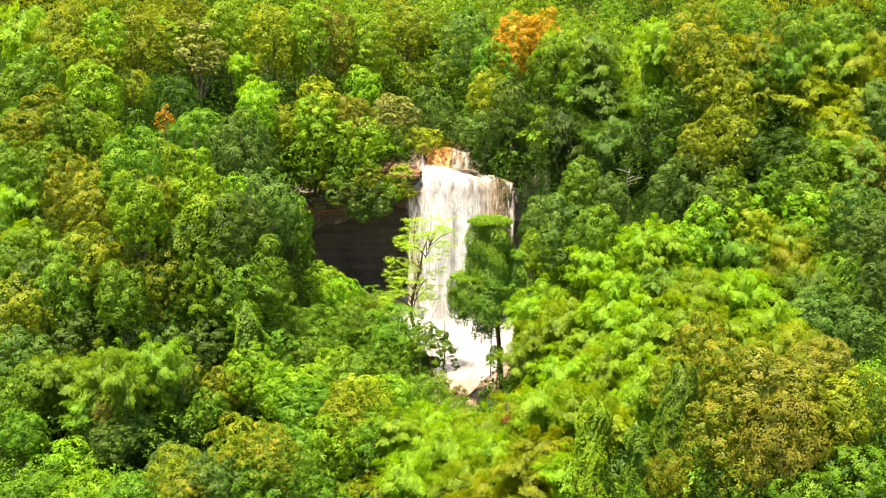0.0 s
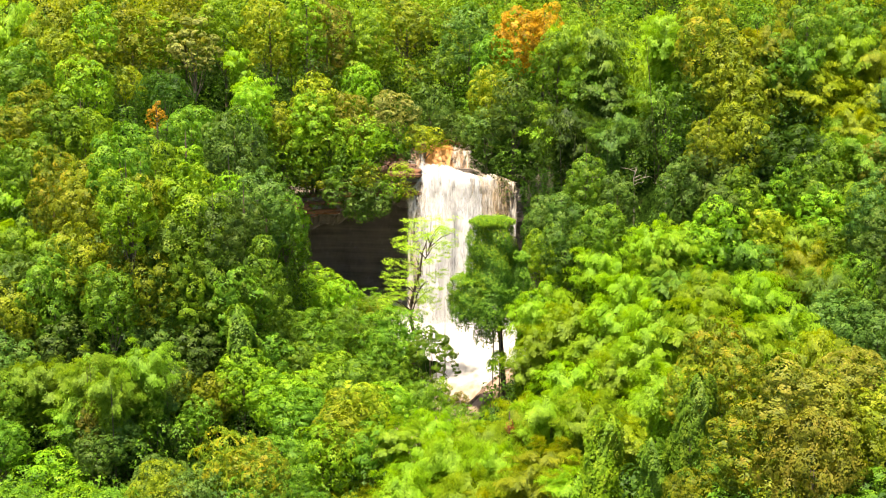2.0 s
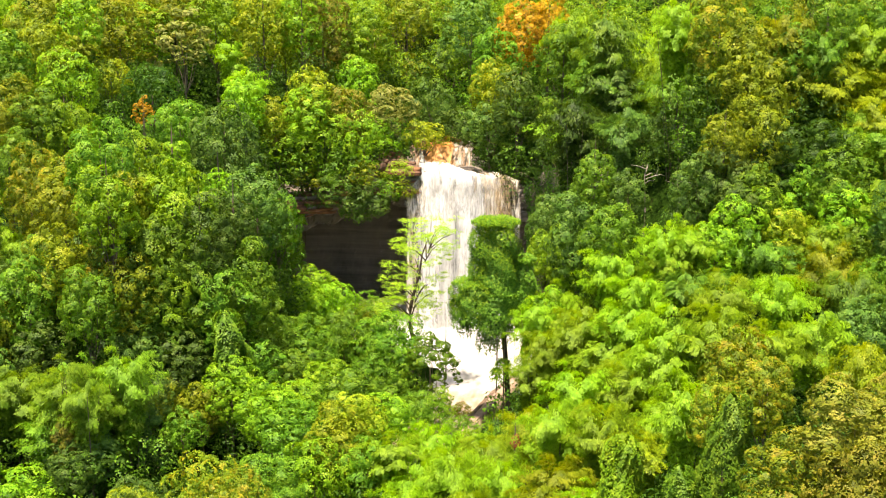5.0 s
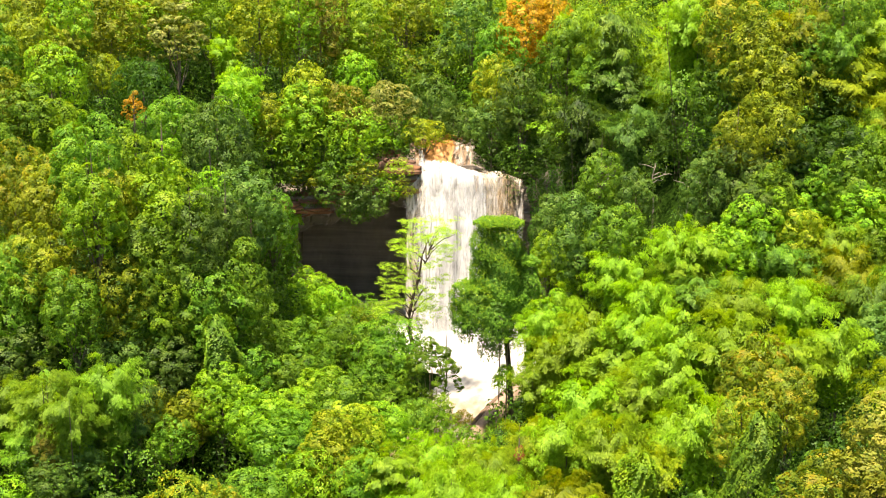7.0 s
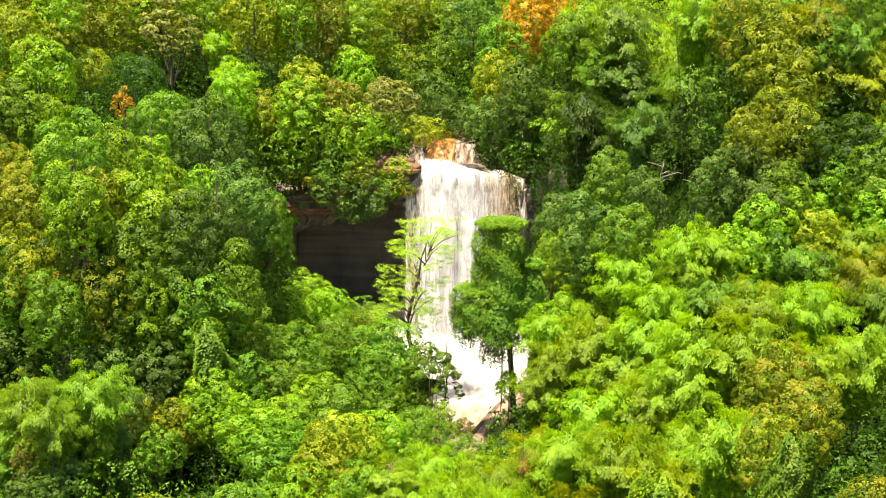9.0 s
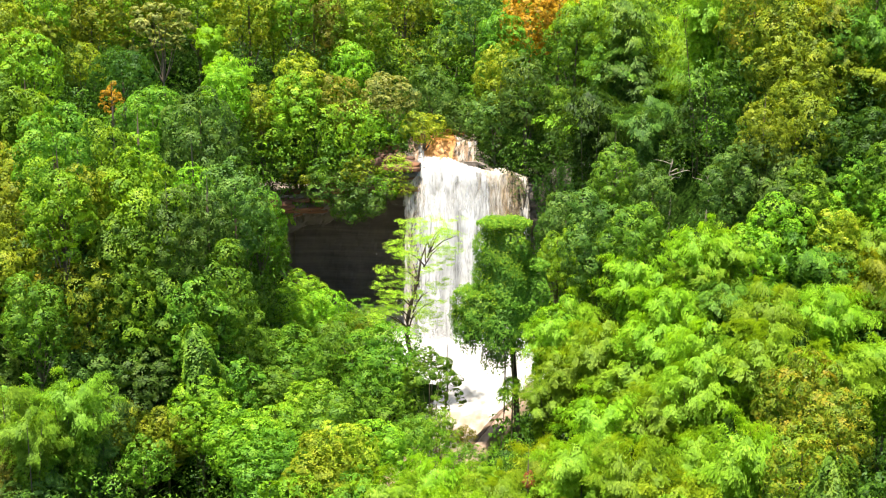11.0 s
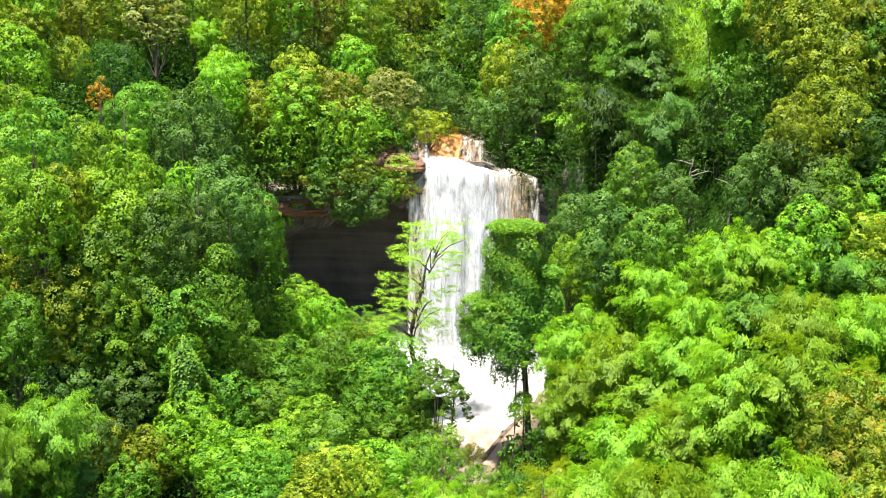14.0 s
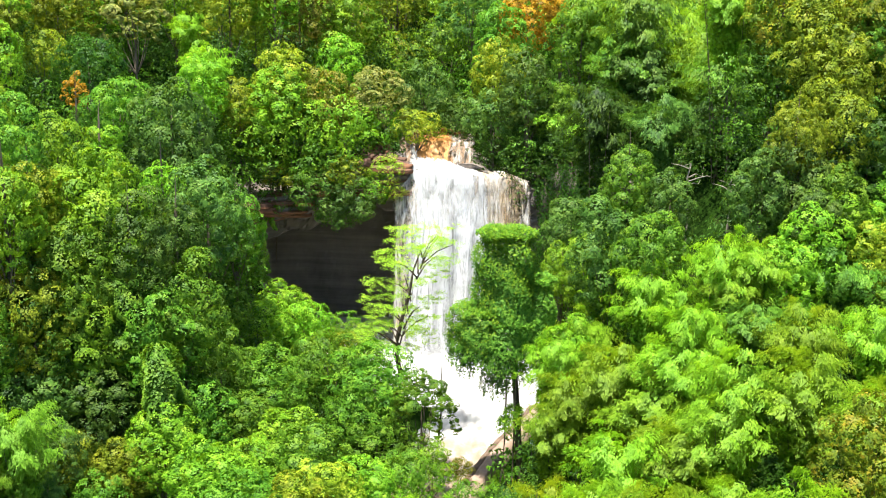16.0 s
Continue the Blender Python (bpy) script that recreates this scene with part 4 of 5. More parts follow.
plant("bamboo_clump", "bamboo", 15.1, 78.7, 22.9, 2.3)
plant("bamboo_clump", "bamboo", 8.8, 118.6, 11.7, 2.6)
plant("bamboo_clump", "bamboo", 12.5, 95.8, 15.3, 2.9)
plant("bamboo_clump", "bamboo", 17.8, 100.6, 13.3, 3.0)
plant("bamboo_clump", "bamboo", 8.9, 99.0, 14.3, 3.0)
plant("bamboo_clump", "bamboo_gold", 7.5, 107.3, 9.9, 2.9)
plant("bamboo_clump", "bamboo", 11.1, 100.2, 11.2, 3.0)
plant("bamboo_clump", "bamboo_gold", 14.7, 93.3, 13.6, 2.8)
plant("broadleaf_tree", "gold", 20.7, 87.8, 22.6, 2.8, 2.00)
plant("broadleaf_tree", "gold", 21.4, 83.8, 21.8, 2.0, 2.00)
plant("vine_covered_tree", "mid", 13.5, 63.5, 25.8, 1.6, 4.00)
plant("broadleaf_tree", "gold", 14.2, 67.9, 25.6, 1.5, 1.60)
plant("vine_covered_tree", "bright", 10.2, 72.3, 20.1, 1.9, 3.60)
plant("vine_covered_tree", "mid", 11.5, 63.5, 22.2, 1.5, 3.20)
plant("broadleaf_tree", "bronze", 17.3, 56.8, 29.4, 2.6, 1.70)
plant("broadleaf_tree", "bronze", 20.3, 58.8, 29.2, 1.9, 1.70)
plant("broadleaf_tree", "gold", 14.9, 57.6, 26.5, 2.2, 1.60)
plant("broadleaf_tree", "olive", 20.6, 55.7, 28.1, 2.3, 1.60)
plant("broadleaf_tree", "bronze", 17.0, 53.8, 27.4, 2.5, 1.50)
plant("broadleaf_tree", "olive", 19.8, 55.4, 26.8, 2.0, 1.50)
plant("broadleaf_tree", "bright", 31.1, 79.9, 21.2, 1.9)
plant("broadleaf_tree", "mid", 16.3, 63.4, 20.9, 2.1, 1.80)
plant("broadleaf_tree", "olive", 16.1, 54.9, 24.0, 2.3, 1.80)
plant("broadleaf_tree", "mid", 20.5, 53.2, 25.0, 2.2, 1.60)
plant("broadleaf_tree", "olive", 13.0, 61.4, 21.3, 1.5, 2.00)
plant("broadleaf_tree", "mid", 17.5, 51.2, 24.4, 2.0)
plant("broadleaf_tree", "mid", -5.7, 133.7, 11.0, 4.7, 1.80)
plant("broadleaf_tree", "mid", -10.0, 137.2, 10.8, 4.0, 1.80)
plant("broadleaf_tree", "mid", -13.4, 136.6, 8.7, 3.3, 1.80)
plant("open_tree", "mid", -1.5, 128.6, 11.2, 3.3, 2.20)
plant("shrub", "bronze", 1.9, 125.4, 4.0, 1.1, 2.00)
plant("shrub", "bright", -0.5, 123.8, 5.4, 2.0, 2.00)
plant("broadleaf_tree", "mid", -6.9, 130.8, 7.6, 3.5, 1.80)
plant("shrub", "mid", -5.5, 128.5, 5.5, 3.1, 1.80)
plant("shrub", "mid", -1.6, 126.3, 5.1, 2.4, 1.80)
plant("shrub", "deep", 6.7, 178.5, 24.3, 3.3, 1.50)
plant("shrub", "deep", 9.7, 176.5, 24.1, 2.8, 1.50)
plant("shrub", "mid", 11.0, 174.3, 22.8, 2.5, 1.50)
plant("shrub", "dark", -11.9, 166.5, 18.9, 2.6, 2.00)
plant("broadleaf_tree", "bright", -13.7, 148.0, 11.0, 3.2, 2.00)
plant("broadleaf_tree", "bright", -16.3, 152.0, 12.4, 3.2, 2.00)
plant("shrub", "mid", -9.1, 150.9, 8.3, 2.4, 1.50)
plant("broadleaf_tree", "mid", -14.5, 128.0, 12.4, 3.4)
plant("broadleaf_tree", "mid", -15.6, 120.7, 11.2, 2.9)
plant("broadleaf_tree", "mid", -9.3, 111.0, 12.3, 3.3)
plant("broadleaf_tree", "bright", -12.8, 111.5, 10.9, 3.3)
plant("broadleaf_tree", "yellow", -7.7, 105.1, 12.3, 2.9)
plant("broadleaf_tree", "bright", -11.7, 118.1, 10.7, 2.9)
plant("broadleaf_tree", "bright", -15.6, 107.8, 12.1, 3.2, 1.80)
plant("broadleaf_tree", "mid", -13.0, 104.0, 11.6, 3.1, 1.80)
plant("broadleaf_tree", "yellow", -8.9, 102.1, 11.7, 3.1, 1.80)
plant("broadleaf_tree", "bright", -5.3, 109.7, 10.3, 2.7)
plant("broadleaf_tree", "mid", -2.6, 114.9, 8.3, 2.8)
plant("bamboo_clump", "bamboo", -0.8, 107.0, 8.8, 2.9)
plant("bamboo_clump", "bamboo", 2.6, 110.0, 6.7, 1.5, 2.40)
plant("bamboo_clump", "bamboo", -4.4, 100.6, 10.5, 2.7)
plant("bamboo_clump", "bamboo", 3.5, 103.5, 9.3, 3.1)
plant("broadleaf_tree", "mid", -6.4, 100.5, 9.5, 2.7)
plant("broadleaf_tree", "bright", -10.5, 99.6, 9.6, 3.3)
plant("broadleaf_tree", "mid", -13.1, 89.4, 12.8, 2.7)
plant("bamboo_clump", "bamboo", 0.8, 97.8, 10.0, 2.9)
plant("bamboo_clump", "bamboo", 4.7, 95.5, 10.2, 2.6)
plant("bamboo_clump", "bamboo", -1.7, 98.3, 8.7, 2.7)
plant("bamboo_clump", "bamboo_gold", 8.2, 90.1, 12.8, 2.7)
plant("bamboo_clump", "bamboo_gold", 6.6, 86.9, 12.0, 2.6)
plant("bamboo_clump", "bamboo", 9.6, 82.1, 13.9, 2.3)
plant("broadleaf_tree", "bright", -7.1, 102.3, 5.5, 3.1)
plant("broadleaf_tree", "bright", -10.2, 101.6, 5.2, 3.1)
plant("bamboo_clump", "bamboo", -3.1, 94.3, 8.1, 2.9)
plant("bamboo_clump", "bamboo", 2.2, 90.8, 9.5, 2.8)
plant("bamboo_clump", "bamboo_gold", 3.4, 86.2, 9.5, 2.9)
plant("bamboo_clump", "bamboo", 0.3, 92.0, 7.0, 2.8)
plant("bamboo_clump", "bamboo_gold", 7.9, 85.8, 9.7, 2.8)
plant("bamboo_clump", "bamboo_gold", -5.2, 96.4, 5.2, 2.9)
plant("broadleaf_tree", "mid", -9.6, 81.6, 11.4, 2.3)
plant("bamboo_clump", "bamboo_gold", -8.5, 98.6, 3.7, 2.7)
plant("bamboo_clump", "bamboo", -49.9, 133.1, 27.4, 3.1)
plant("bamboo_clump", "bamboo", -45.6, 125.1, 24.4, 3.0)
plant("broadleaf_tree", "mid", -46.4, 121.2, 23.3, 3.2)
plant("bamboo_clump", "bamboo", -42.8, 124.7, 22.9, 2.6)
plant("broadleaf_tree", "gold", -41.9, 125.8, 28.4, 2.6, 2.60)
plant("broadleaf_tree", "olive", -37.4, 122.5, 28.9, 3.5, 2.00)
plant("broadleaf_tree", "bright", -30.9, 115.3, 30.4, 3.0, 2.40)
plant("broadleaf_tree", "yellow", -30.4, 118.6, 29.4, 2.5, 2.20)
plant("broadleaf_tree", "bright", -26.4, 121.0, 29.8, 4.1, 2.30)
plant("broadleaf_tree", "mid", -27.2, 118.1, 25.4, 3.7, 1.80)
plant("broadleaf_tree", "dark", -23.7, 120.2, 27.4, 3.2, 2.40)
plant("broadleaf_tree", "bright", -24.9, 136.4, 26.9, 2.1, 1.80)
plant("broadleaf_tree", "dark", -22.0, 128.7, 25.1, 2.4, 1.80)
plant("broadleaf_tree", "dark", -20.3, 133.4, 28.0, 3.8, 2.60)
plant("broadleaf_tree", "mid", -19.0, 139.9, 25.0, 2.9, 2.60)
plant("broadleaf_tree", "mid", -18.4, 142.2, 19.6, 2.3, 2.00)
plant("broadleaf_tree", "olive", -36.6, 115.9, 24.6, 3.1, 2.00)
plant("broadleaf_tree", "mid", -38.9, 117.4, 23.4, 2.8, 2.20)
plant("broadleaf_tree", "gold", -31.9, 117.9, 24.8, 3.4, 2.40)
plant("broadleaf_tree", "dark", -41.8, 115.4, 21.7, 3.4, 2.00)
plant("broadleaf_tree", "mid", -38.3, 113.6, 22.1, 3.3, 2.40)
plant("broadleaf_tree", "olive", -42.5, 111.5, 20.3, 3.6, 2.20)
plant("broadleaf_tree", "mid", -32.1, 111.6, 21.9, 2.7, 3.20)
plant("broadleaf_tree", "olive", -29.4, 115.4, 22.3, 3.1, 2.40)
plant("broadleaf_tree", "bright", -26.6, 117.1, 21.4, 3.1, 2.00)
plant("broadleaf_tree", "mid", -24.6, 119.2, 22.1, 3.5, 2.20)
plant("broadleaf_tree", "mid", -19.9, 121.1, 22.4, 3.5, 2.60)
plant("broadleaf_tree", "mid", -21.7, 118.8, 20.4, 3.5, 2.40)
plant("broadleaf_tree", "mid", -27.2, 116.5, 17.9, 3.4, 2.00)
plant("broadleaf_tree", "dark", -29.1, 114.0, 15.5, 3.1, 2.00)
plant("broadleaf_tree", "mid", -19.2, 134.4, 17.0, 2.5, 2.40)
plant("broadleaf_tree", "dark", -25.4, 115.6, 14.5, 3.1, 2.00)
plant("vine_covered_tree", "mid", -21.0, 115.9, 15.6, 3.1, 3.20)
plant("broadleaf_tree", "bright", -19.9, 113.3, 12.7, 2.8, 2.60)
plant("broadleaf_tree", "mid", -18.2, 126.6, 14.7, 2.7, 2.40)
plant("broadleaf_tree", "mid", -18.4, 118.9, 12.9, 2.9, 2.20)
plant("broadleaf_tree", "dark", -37.2, 112.5, 16.5, 3.3, 2.00)
plant("broadleaf_tree", "dark", -41.5, 108.6, 15.8, 3.2, 2.00)
plant("broadleaf_tree", "bright", -17.8, 144.9, 13.2, 3.5, 2.00)
plant("broadleaf_tree", "mid", -17.4, 129.7, 11.9, 2.8, 2.00)
plant("bamboo_clump", "bamboo_cool", -37.1, 106.6, 14.7, 3.4, 1.50)
plant("bamboo_clump", "bamboo_cool", -32.5, 106.5, 15.4, 2.6, 1.50)
plant("bamboo_clump", "bamboo_cool", -39.2, 106.1, 14.2, 2.3, 1.70)
plant("bamboo_clump", "bamboo_cool", -30.0, 108.0, 14.2, 2.3, 1.50)
plant("bamboo_clump", "bamboo_cool", -27.7, 104.3, 14.0, 2.5, 1.60)
plant("bamboo_clump", "bamboo_cool", -31.7, 104.4, 13.2, 3.4, 1.50)
plant("bamboo_clump", "bamboo_cool", -29.5, 103.9, 12.1, 2.5, 1.60)
plant("bamboo_clump", "bamboo_cool", -33.6, 102.9, 11.3, 2.2, 1.40)
plant("broadleaf_tree", "bronze", -31.1, 101.7, 11.2, 1.9, 1.40)
plant("broadleaf_tree", "dark", -29.6, 101.6, 9.9, 2.5, 1.50)
plant("bamboo_clump", "dark", -26.5, 105.4, 11.6, 1.7, 1.80)
plant("broadleaf_tree", "dark", -26.9, 111.2, 12.1, 2.1, 2.20)
plant("broadleaf_tree", "olive", -26.2, 112.7, 10.4, 2.4, 2.20)
plant("broadleaf_tree", "olive", -22.7, 112.7, 10.2, 2.4, 2.60)
plant("broadleaf_tree", "mid", -24.1, 110.4, 8.2, 2.4, 1.80)
plant("broadleaf_tree", "mid", -41.0, 104.0, 12.4, 2.5, 2.40)
plant("broadleaf_tree", "mid", -38.8, 99.7, 10.2, 2.2, 2.40)
plant("broadleaf_tree", "dark", -30.6, 99.5, 9.2, 1.9, 2.20)
plant("broadleaf_tree", "bright", -34.7, 99.5, 7.1, 3.5, 1.80)
plant("shrub", "dark", -30.4, 110.2, 6.5, 2.7, 1.50)
plant("shrub", "dark", -26.4, 109.9, 5.4, 2.7, 1.60)
plant("broadleaf_tree", "dark", -20.6, 82.2, 14.1, 2.3, 1.60)
plant("broadleaf_tree", "gold", -12.7, 67.8, 21.1, 2.2, 1.70)
plant("broadleaf_tree", "gold", -10.6, 65.2, 21.6, 1.8, 1.70)
plant("broadleaf_tree", "olive", -16.8, 68.4, 18.9, 1.9, 1.70)
plant("broadleaf_tree", "dark", -14.0, 66.7, 19.2, 2.0, 1.60)
plant("broadleaf_tree", "mid", -10.6, 65.0, 19.9, 2.1, 1.60)
plant("broadleaf_tree", "mid", -22.6, 78.4, 13.2, 2.4, 1.60)
plant("broadleaf_tree", "bright", -29.3, 88.5, 8.5, 2.7, 1.60)
plant("broadleaf_tree", "mid", -35.2, 91.9, 7.1, 2.8, 1.60)
plant("broadleaf_tree", "mid", -10.3, 75.2, 16.2, 1.9, 1.60)
plant("broadleaf_tree", "gold", -15.7, 66.3, 18.2, 1.7, 1.60)
plant("bamboo_clump", "bamboo_cool", -29.5, 101.0, 15.1, 2.2, 1.60)
plant("bamboo_clump", "bamboo_cool", -31.8, 103.0, 16.3, 2.4, 1.60)
plant("bamboo_clump", "bamboo_cool", -26.9, 104.0, 17.0, 2.7, 1.60)
plant("shrub", "mid", -11.1, 153.1, 8.6, 3.3, 1.60)
plant("shrub", "dark", -7.0, 147.2, 8.1, 2.4, 1.60)
plant("shrub", "olive", -9.6, 147.3, 8.4, 2.4, 1.60)
plant("shrub", "mid", -14.1, 151.0, 7.9, 2.8, 1.60)
plant("shrub", "bright", -7.7, 169.5, 21.2, 2.2, 1.60)
plant("shrub", "yellow", -5.7, 168.2, 20.9, 2.0, 1.60)
plant("shrub", "olive", -10.9, 170.4, 23.4, 2.7, 1.60)
plant("shrub", "mid", 2.1, 117.0, 5.2, 1.6, 1.80)
plant("shrub", "red", 6.0, 102.7, 8.7, 0.45, 1.40)
plant("shrub", "bright", 6.8, 108.2, 7.4, 1.8, 1.50)
plant("broadleaf_tree", "bright", 14.3, 142.6, 20.4, 3.0, 1.80)
plant("broadleaf_tree", "bright", 14.6, 134.7, 18.6, 2.5, 1.80)
plant("broadleaf_tree", "bright", 12.1, 145.7, 18.2, 2.3, 1.80)
for x, y, up, r, tone in ((7.6, 174.4, 3.4, 1.8, "deep"), (9.8, 173.0, 3.2, 1.7, "deep"), (12.4, 171.6, 3.4, 1.7, "deep"), (8.4, 176.0, 5.0, 2.6, "dark"),
                          (-5.2, 175.5, 3.2, 1.7, "dark"), (-10.8, 169.6, 2.6, 1.6, "olive")):
    plant("shrub", tone, x, y, stand_z(x, y) + up, r)
plant("broadleaf_tree", "bright", 10.3, 124.3, 16.6, 2.4)
for x, r, tone in ((12.6, 1.7, "dark"), (14.4, 2.0, "deep"), (16.4, 2.1, "dark"), (18.6, 2.2, "mid")):
    plant("shrub", tone, x, float(cliff_line(x)) + 1.1, float(cliff_top(x)) + 2.3, r)
for x, y, r, tone in ((13.8, 161.5, 2.8, "deep"), (16.6, 159.6, 3.2, "dark"), (19.6, 157.4, 3.3, "dark")):
    plant("broadleaf_tree", tone, x, y, 18.9, r)
for x, y, top, r, tone in ((-9.4, 143.0, 7.6, 2.3, "bright"), (-12.2, 145.6, 8.2, 2.4, "dark"), (-14.6, 147.5, 9.0, 2.2, "bright"), (-7.0, 140.5, 6.4, 1.9, "mid"), (-10.6, 147.0, 6.0, 2.0, "mid"), (-16.4, 150.0, 8.6, 2.2, "mid")):
    plant("shrub", tone, x, y, top, r)

# ---- the trees before the fall ----
def creeper_coat(seed, lumps, leaves):
    """Leaves that hang as one coat over several rounded lumps (x, y, z, radius, height)."""
    rnd = np.random.RandomState(seed)
    total = sum(r * h for *_, r, h in lumps)
    out = []
    for i, (x, y, z, r, h) in enumerate(lumps):
        k = int(leaves * r * h / total)
        az, f = rnd.uniform(0, 6.283, k), rnd.uniform(0, 1, k) ** 0.8
        rr = r * (1 + 0.14 * np.sin(az * 4 + i) + 0.10 * np.sin(f * 14 + az * 3)) * np.clip(1 - f ** 9, 0, 1) ** 0.5 * (0.95 + 0.05 * f) * rnd.uniform(0.88, 1.05, k)
        P = np.stack([x + np.cos(az) * rr, y + np.sin(az) * rr, z + h * f - 0.9 * np.abs(np.sin(az * 6 + i)) * (1 - f)], 1)
        N = np.stack([np.cos(az), np.sin(az), 0.3 + 2.0 * f ** 4], 1)
        cap = rnd.rand(k) < 0.28
        flat = np.sqrt(rnd.uniform(0, 1, k)) * r * 1.02
        P[cap] = np.stack([x + np.cos(az) * flat, y + np.sin(az) * flat, z + h - 0.30 * (flat / r) ** 3 * (1 + 0.4 * np.sin(az * 5)) + rnd.normal(0, 0.12, k)], 1)[cap]
        N[cap] = np.array([0, 0, 1.0])
        inner = rnd.rand(k) < 0.16
        P[inner] = np.array([x, y, z + 0.45 * h]) + (P[inner] - np.array([x, y, z + 0.45 * h])) * rnd.uniform(0.45, 0.85, (inner.sum(), 1))
        out.append(leaf_points(P, N, 0.20, 0.18, rnd, 0.34, 1.3))
    return np.concatenate(out)


tall = tagged(new("vine_covered_tree"), "tall tree draped in green creepers on a bare trunk", "tree", "creeper-clad trees")
tall.location = (7.0, 125.6, -1.1)
COAT = [(-1.7, 1.4, 16.2, 2.5, 7.4), (-1.5, 1.6, 14.4, 2.7, 6.0), (-3.7, 1.2, 13.5, 2.5, 3.7), (-1.4, 1.0, 12.6, 2.7, 3.9), (-4.9, 1.5, 12.9, 1.5, 2.2), (0.7, 1.4, 12.2, 1.8, 7.5)]
part("crown", leaf_mesh("crown", creeper_coat(21, COAT, 74000), LEAF["creeper"]), tall)
DRAPES = [(-1.7, 1.3, 17.6, 2.56, 6.1), (-3.8, 1.1, 14.6, 2.5, 2.7)]
part("drapes", leaf_mesh("drapes", creeper_coat(24, DRAPES, 9000), LEAF["bright"]), tall, None, "fresh green hanging strands over the coat")
# the lower lumps get a darker leaf colour for the shade under the coat
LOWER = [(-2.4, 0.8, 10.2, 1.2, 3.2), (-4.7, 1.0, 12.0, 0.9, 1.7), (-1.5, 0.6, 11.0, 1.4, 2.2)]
SHOOT = [(-0.9, -0.5, 7.9, 0.8, 1.2), (-1.6, -0.6, 7.5, 0.6, 0.7)]
part("side_shoot", leaf_mesh("side_shoot", creeper_coat(23, SHOOT, 1500), LEAF["bright"]), tall, None, "fresh green shoot low on the trunk")
part("hanging_foliage", leaf_mesh("hanging_foliage", creeper_coat(22, LOWER, 6500), LEAF["dark"]), tall, None, "drooping leaves below the coat, toned dark for its shade")
part("trunk", joined_tubes("trunk", [tube([(0, 0, 1.2), (-0.05, 0, 2.4), (-0.25, 0.1, 4), (-0.5, 0.4, 8), (-0.9, 1.0, 13), (-1.2, 1.4, 21)], [0.50, 0.34, 0.30, 0.27, 0.22, 0.12], 10)], BARK_DARK), tall)
for k, pts in enumerate(([(-1.5, -0.3, 11.5), (-1.55, -0.3, 6), (-1.7, -0.35, 3.6), (-1.3, -0.4, 2.2), (-0.9, -0.4, 1.5), (-0.85, -0.4, 0.1)],
                         [(-0.75, -0.4, 11.5), (-0.8, -0.4, 6), (-0.85, -0.45, 3), (-0.8, -0.45, 0.1)],
                         [(-1.7, -0.35, 3.6), (-1.85, -0.35, 2.2), (-1.75, -0.35, 0.9), (-1.2, -0.4, 1.7)])):
    part("liana", joined_tubes("liana", [tube(pts, [0.07] * len(pts), 6)], VINE), tall)

slim = tagged(new("open_tree"), "slender tree with thin lime-green foliage on bent limbs", "tree", "forest trees")
slim.location = (-3.9, 139.0, -1.2)
STEM = [(0, 0, 0), (0.1, 0, 4.5), (0.3, 0, 7.4), (-0.1, 0.1, 9.0), (0.0, 0, 11.0), (0.5, 0, 13.2), (1.0, 0.1, 14.8), (1.4, 0, 17.4), (2.2, 0, 19.6)]
part("trunk", joined_tubes("trunk", [tube(STEM, [0.34, 0.28, 0.25, 0.24, 0.2, 0.16, 0.13, 0.09, 0.05], 8)], BARK_DARK), slim)
rnd = np.random.RandomState(31)
PADS, BOUGHS = [], []
for i in range(125):
    f = rnd.uniform(0.0, 1.0)
    z = 9.2 + 12.0 * f
    az = rnd.uniform(0, 6.283)
    reach = rnd.uniform(0.5, 1.0) * (3.0 if f < 0.8 else 3.0)
    cx = np.interp(z, [p[2] for p in STEM], [p[0] for p in STEM])
    c = np.array([cx - 0.4 + math.cos(az) * reach * 1.15, math.sin(az) * reach, z + rnd.uniform(-0.3, 0.6)])
    k = 290
    q = ball(k, rnd)
    twig = c + ball(7, rnd) * np.array([0.85, 0.85, 0.30])
    P = twig[rnd.randint(0, 7, k)] + q * (rnd.uniform(0.1, 1.0, (k, 1)) ** 0.6) * np.array([0.46, 0.46, 0.17])
    PADS.append(leaf_points(P, q * 0.4 + np.array([0, 0, 1.0]), 0.125, 0.075, rnd, 0.5, 0.4))
    if i % 6 == 0:
        BOUGHS.append(((cx, 0, z - 1.6), tuple(c * 0.5 + np.array([cx, 0, z - 0.9]) * 0.5), tuple(c)))
part("crown", leaf_mesh("crown", np.concatenate(PADS), LEAF["lime"]), slim)
for b in BOUGHS:
    part("bough", joined_tubes("bough", [tube(b, [0.09, 0.06, 0.025], 5)], BARK_DARK), slim)

sapling = tagged(new("bare_sapling"), "thin bare sapling with a crooked side branch", "tree")
sapling.location = (-0.3, 131.0, stand_z(-0.3, 131.0) - 0.2)
part("stem", joined_tubes("stem", [tube([(0, 0, 0), (0.3, 0, 4.2), (0.5, 0, 6.6), (0.45, 0, 9.0), (0.5, 0, 11.0)], [0.12, 0.09, 0.08, 0.06, 0.02], 6)], BARK_DARK), sapling)
part("side_branch", joined_tubes("side_branch", [tube([(0.45, 0, 8.8), (-0.6, 0, 9.3), (-1.8, 0.1, 9.1), (-2.6, 0.1, 8.7)], [0.06, 0.06, 0.045, 0.02], 6)], BARK_DARK), sapling)

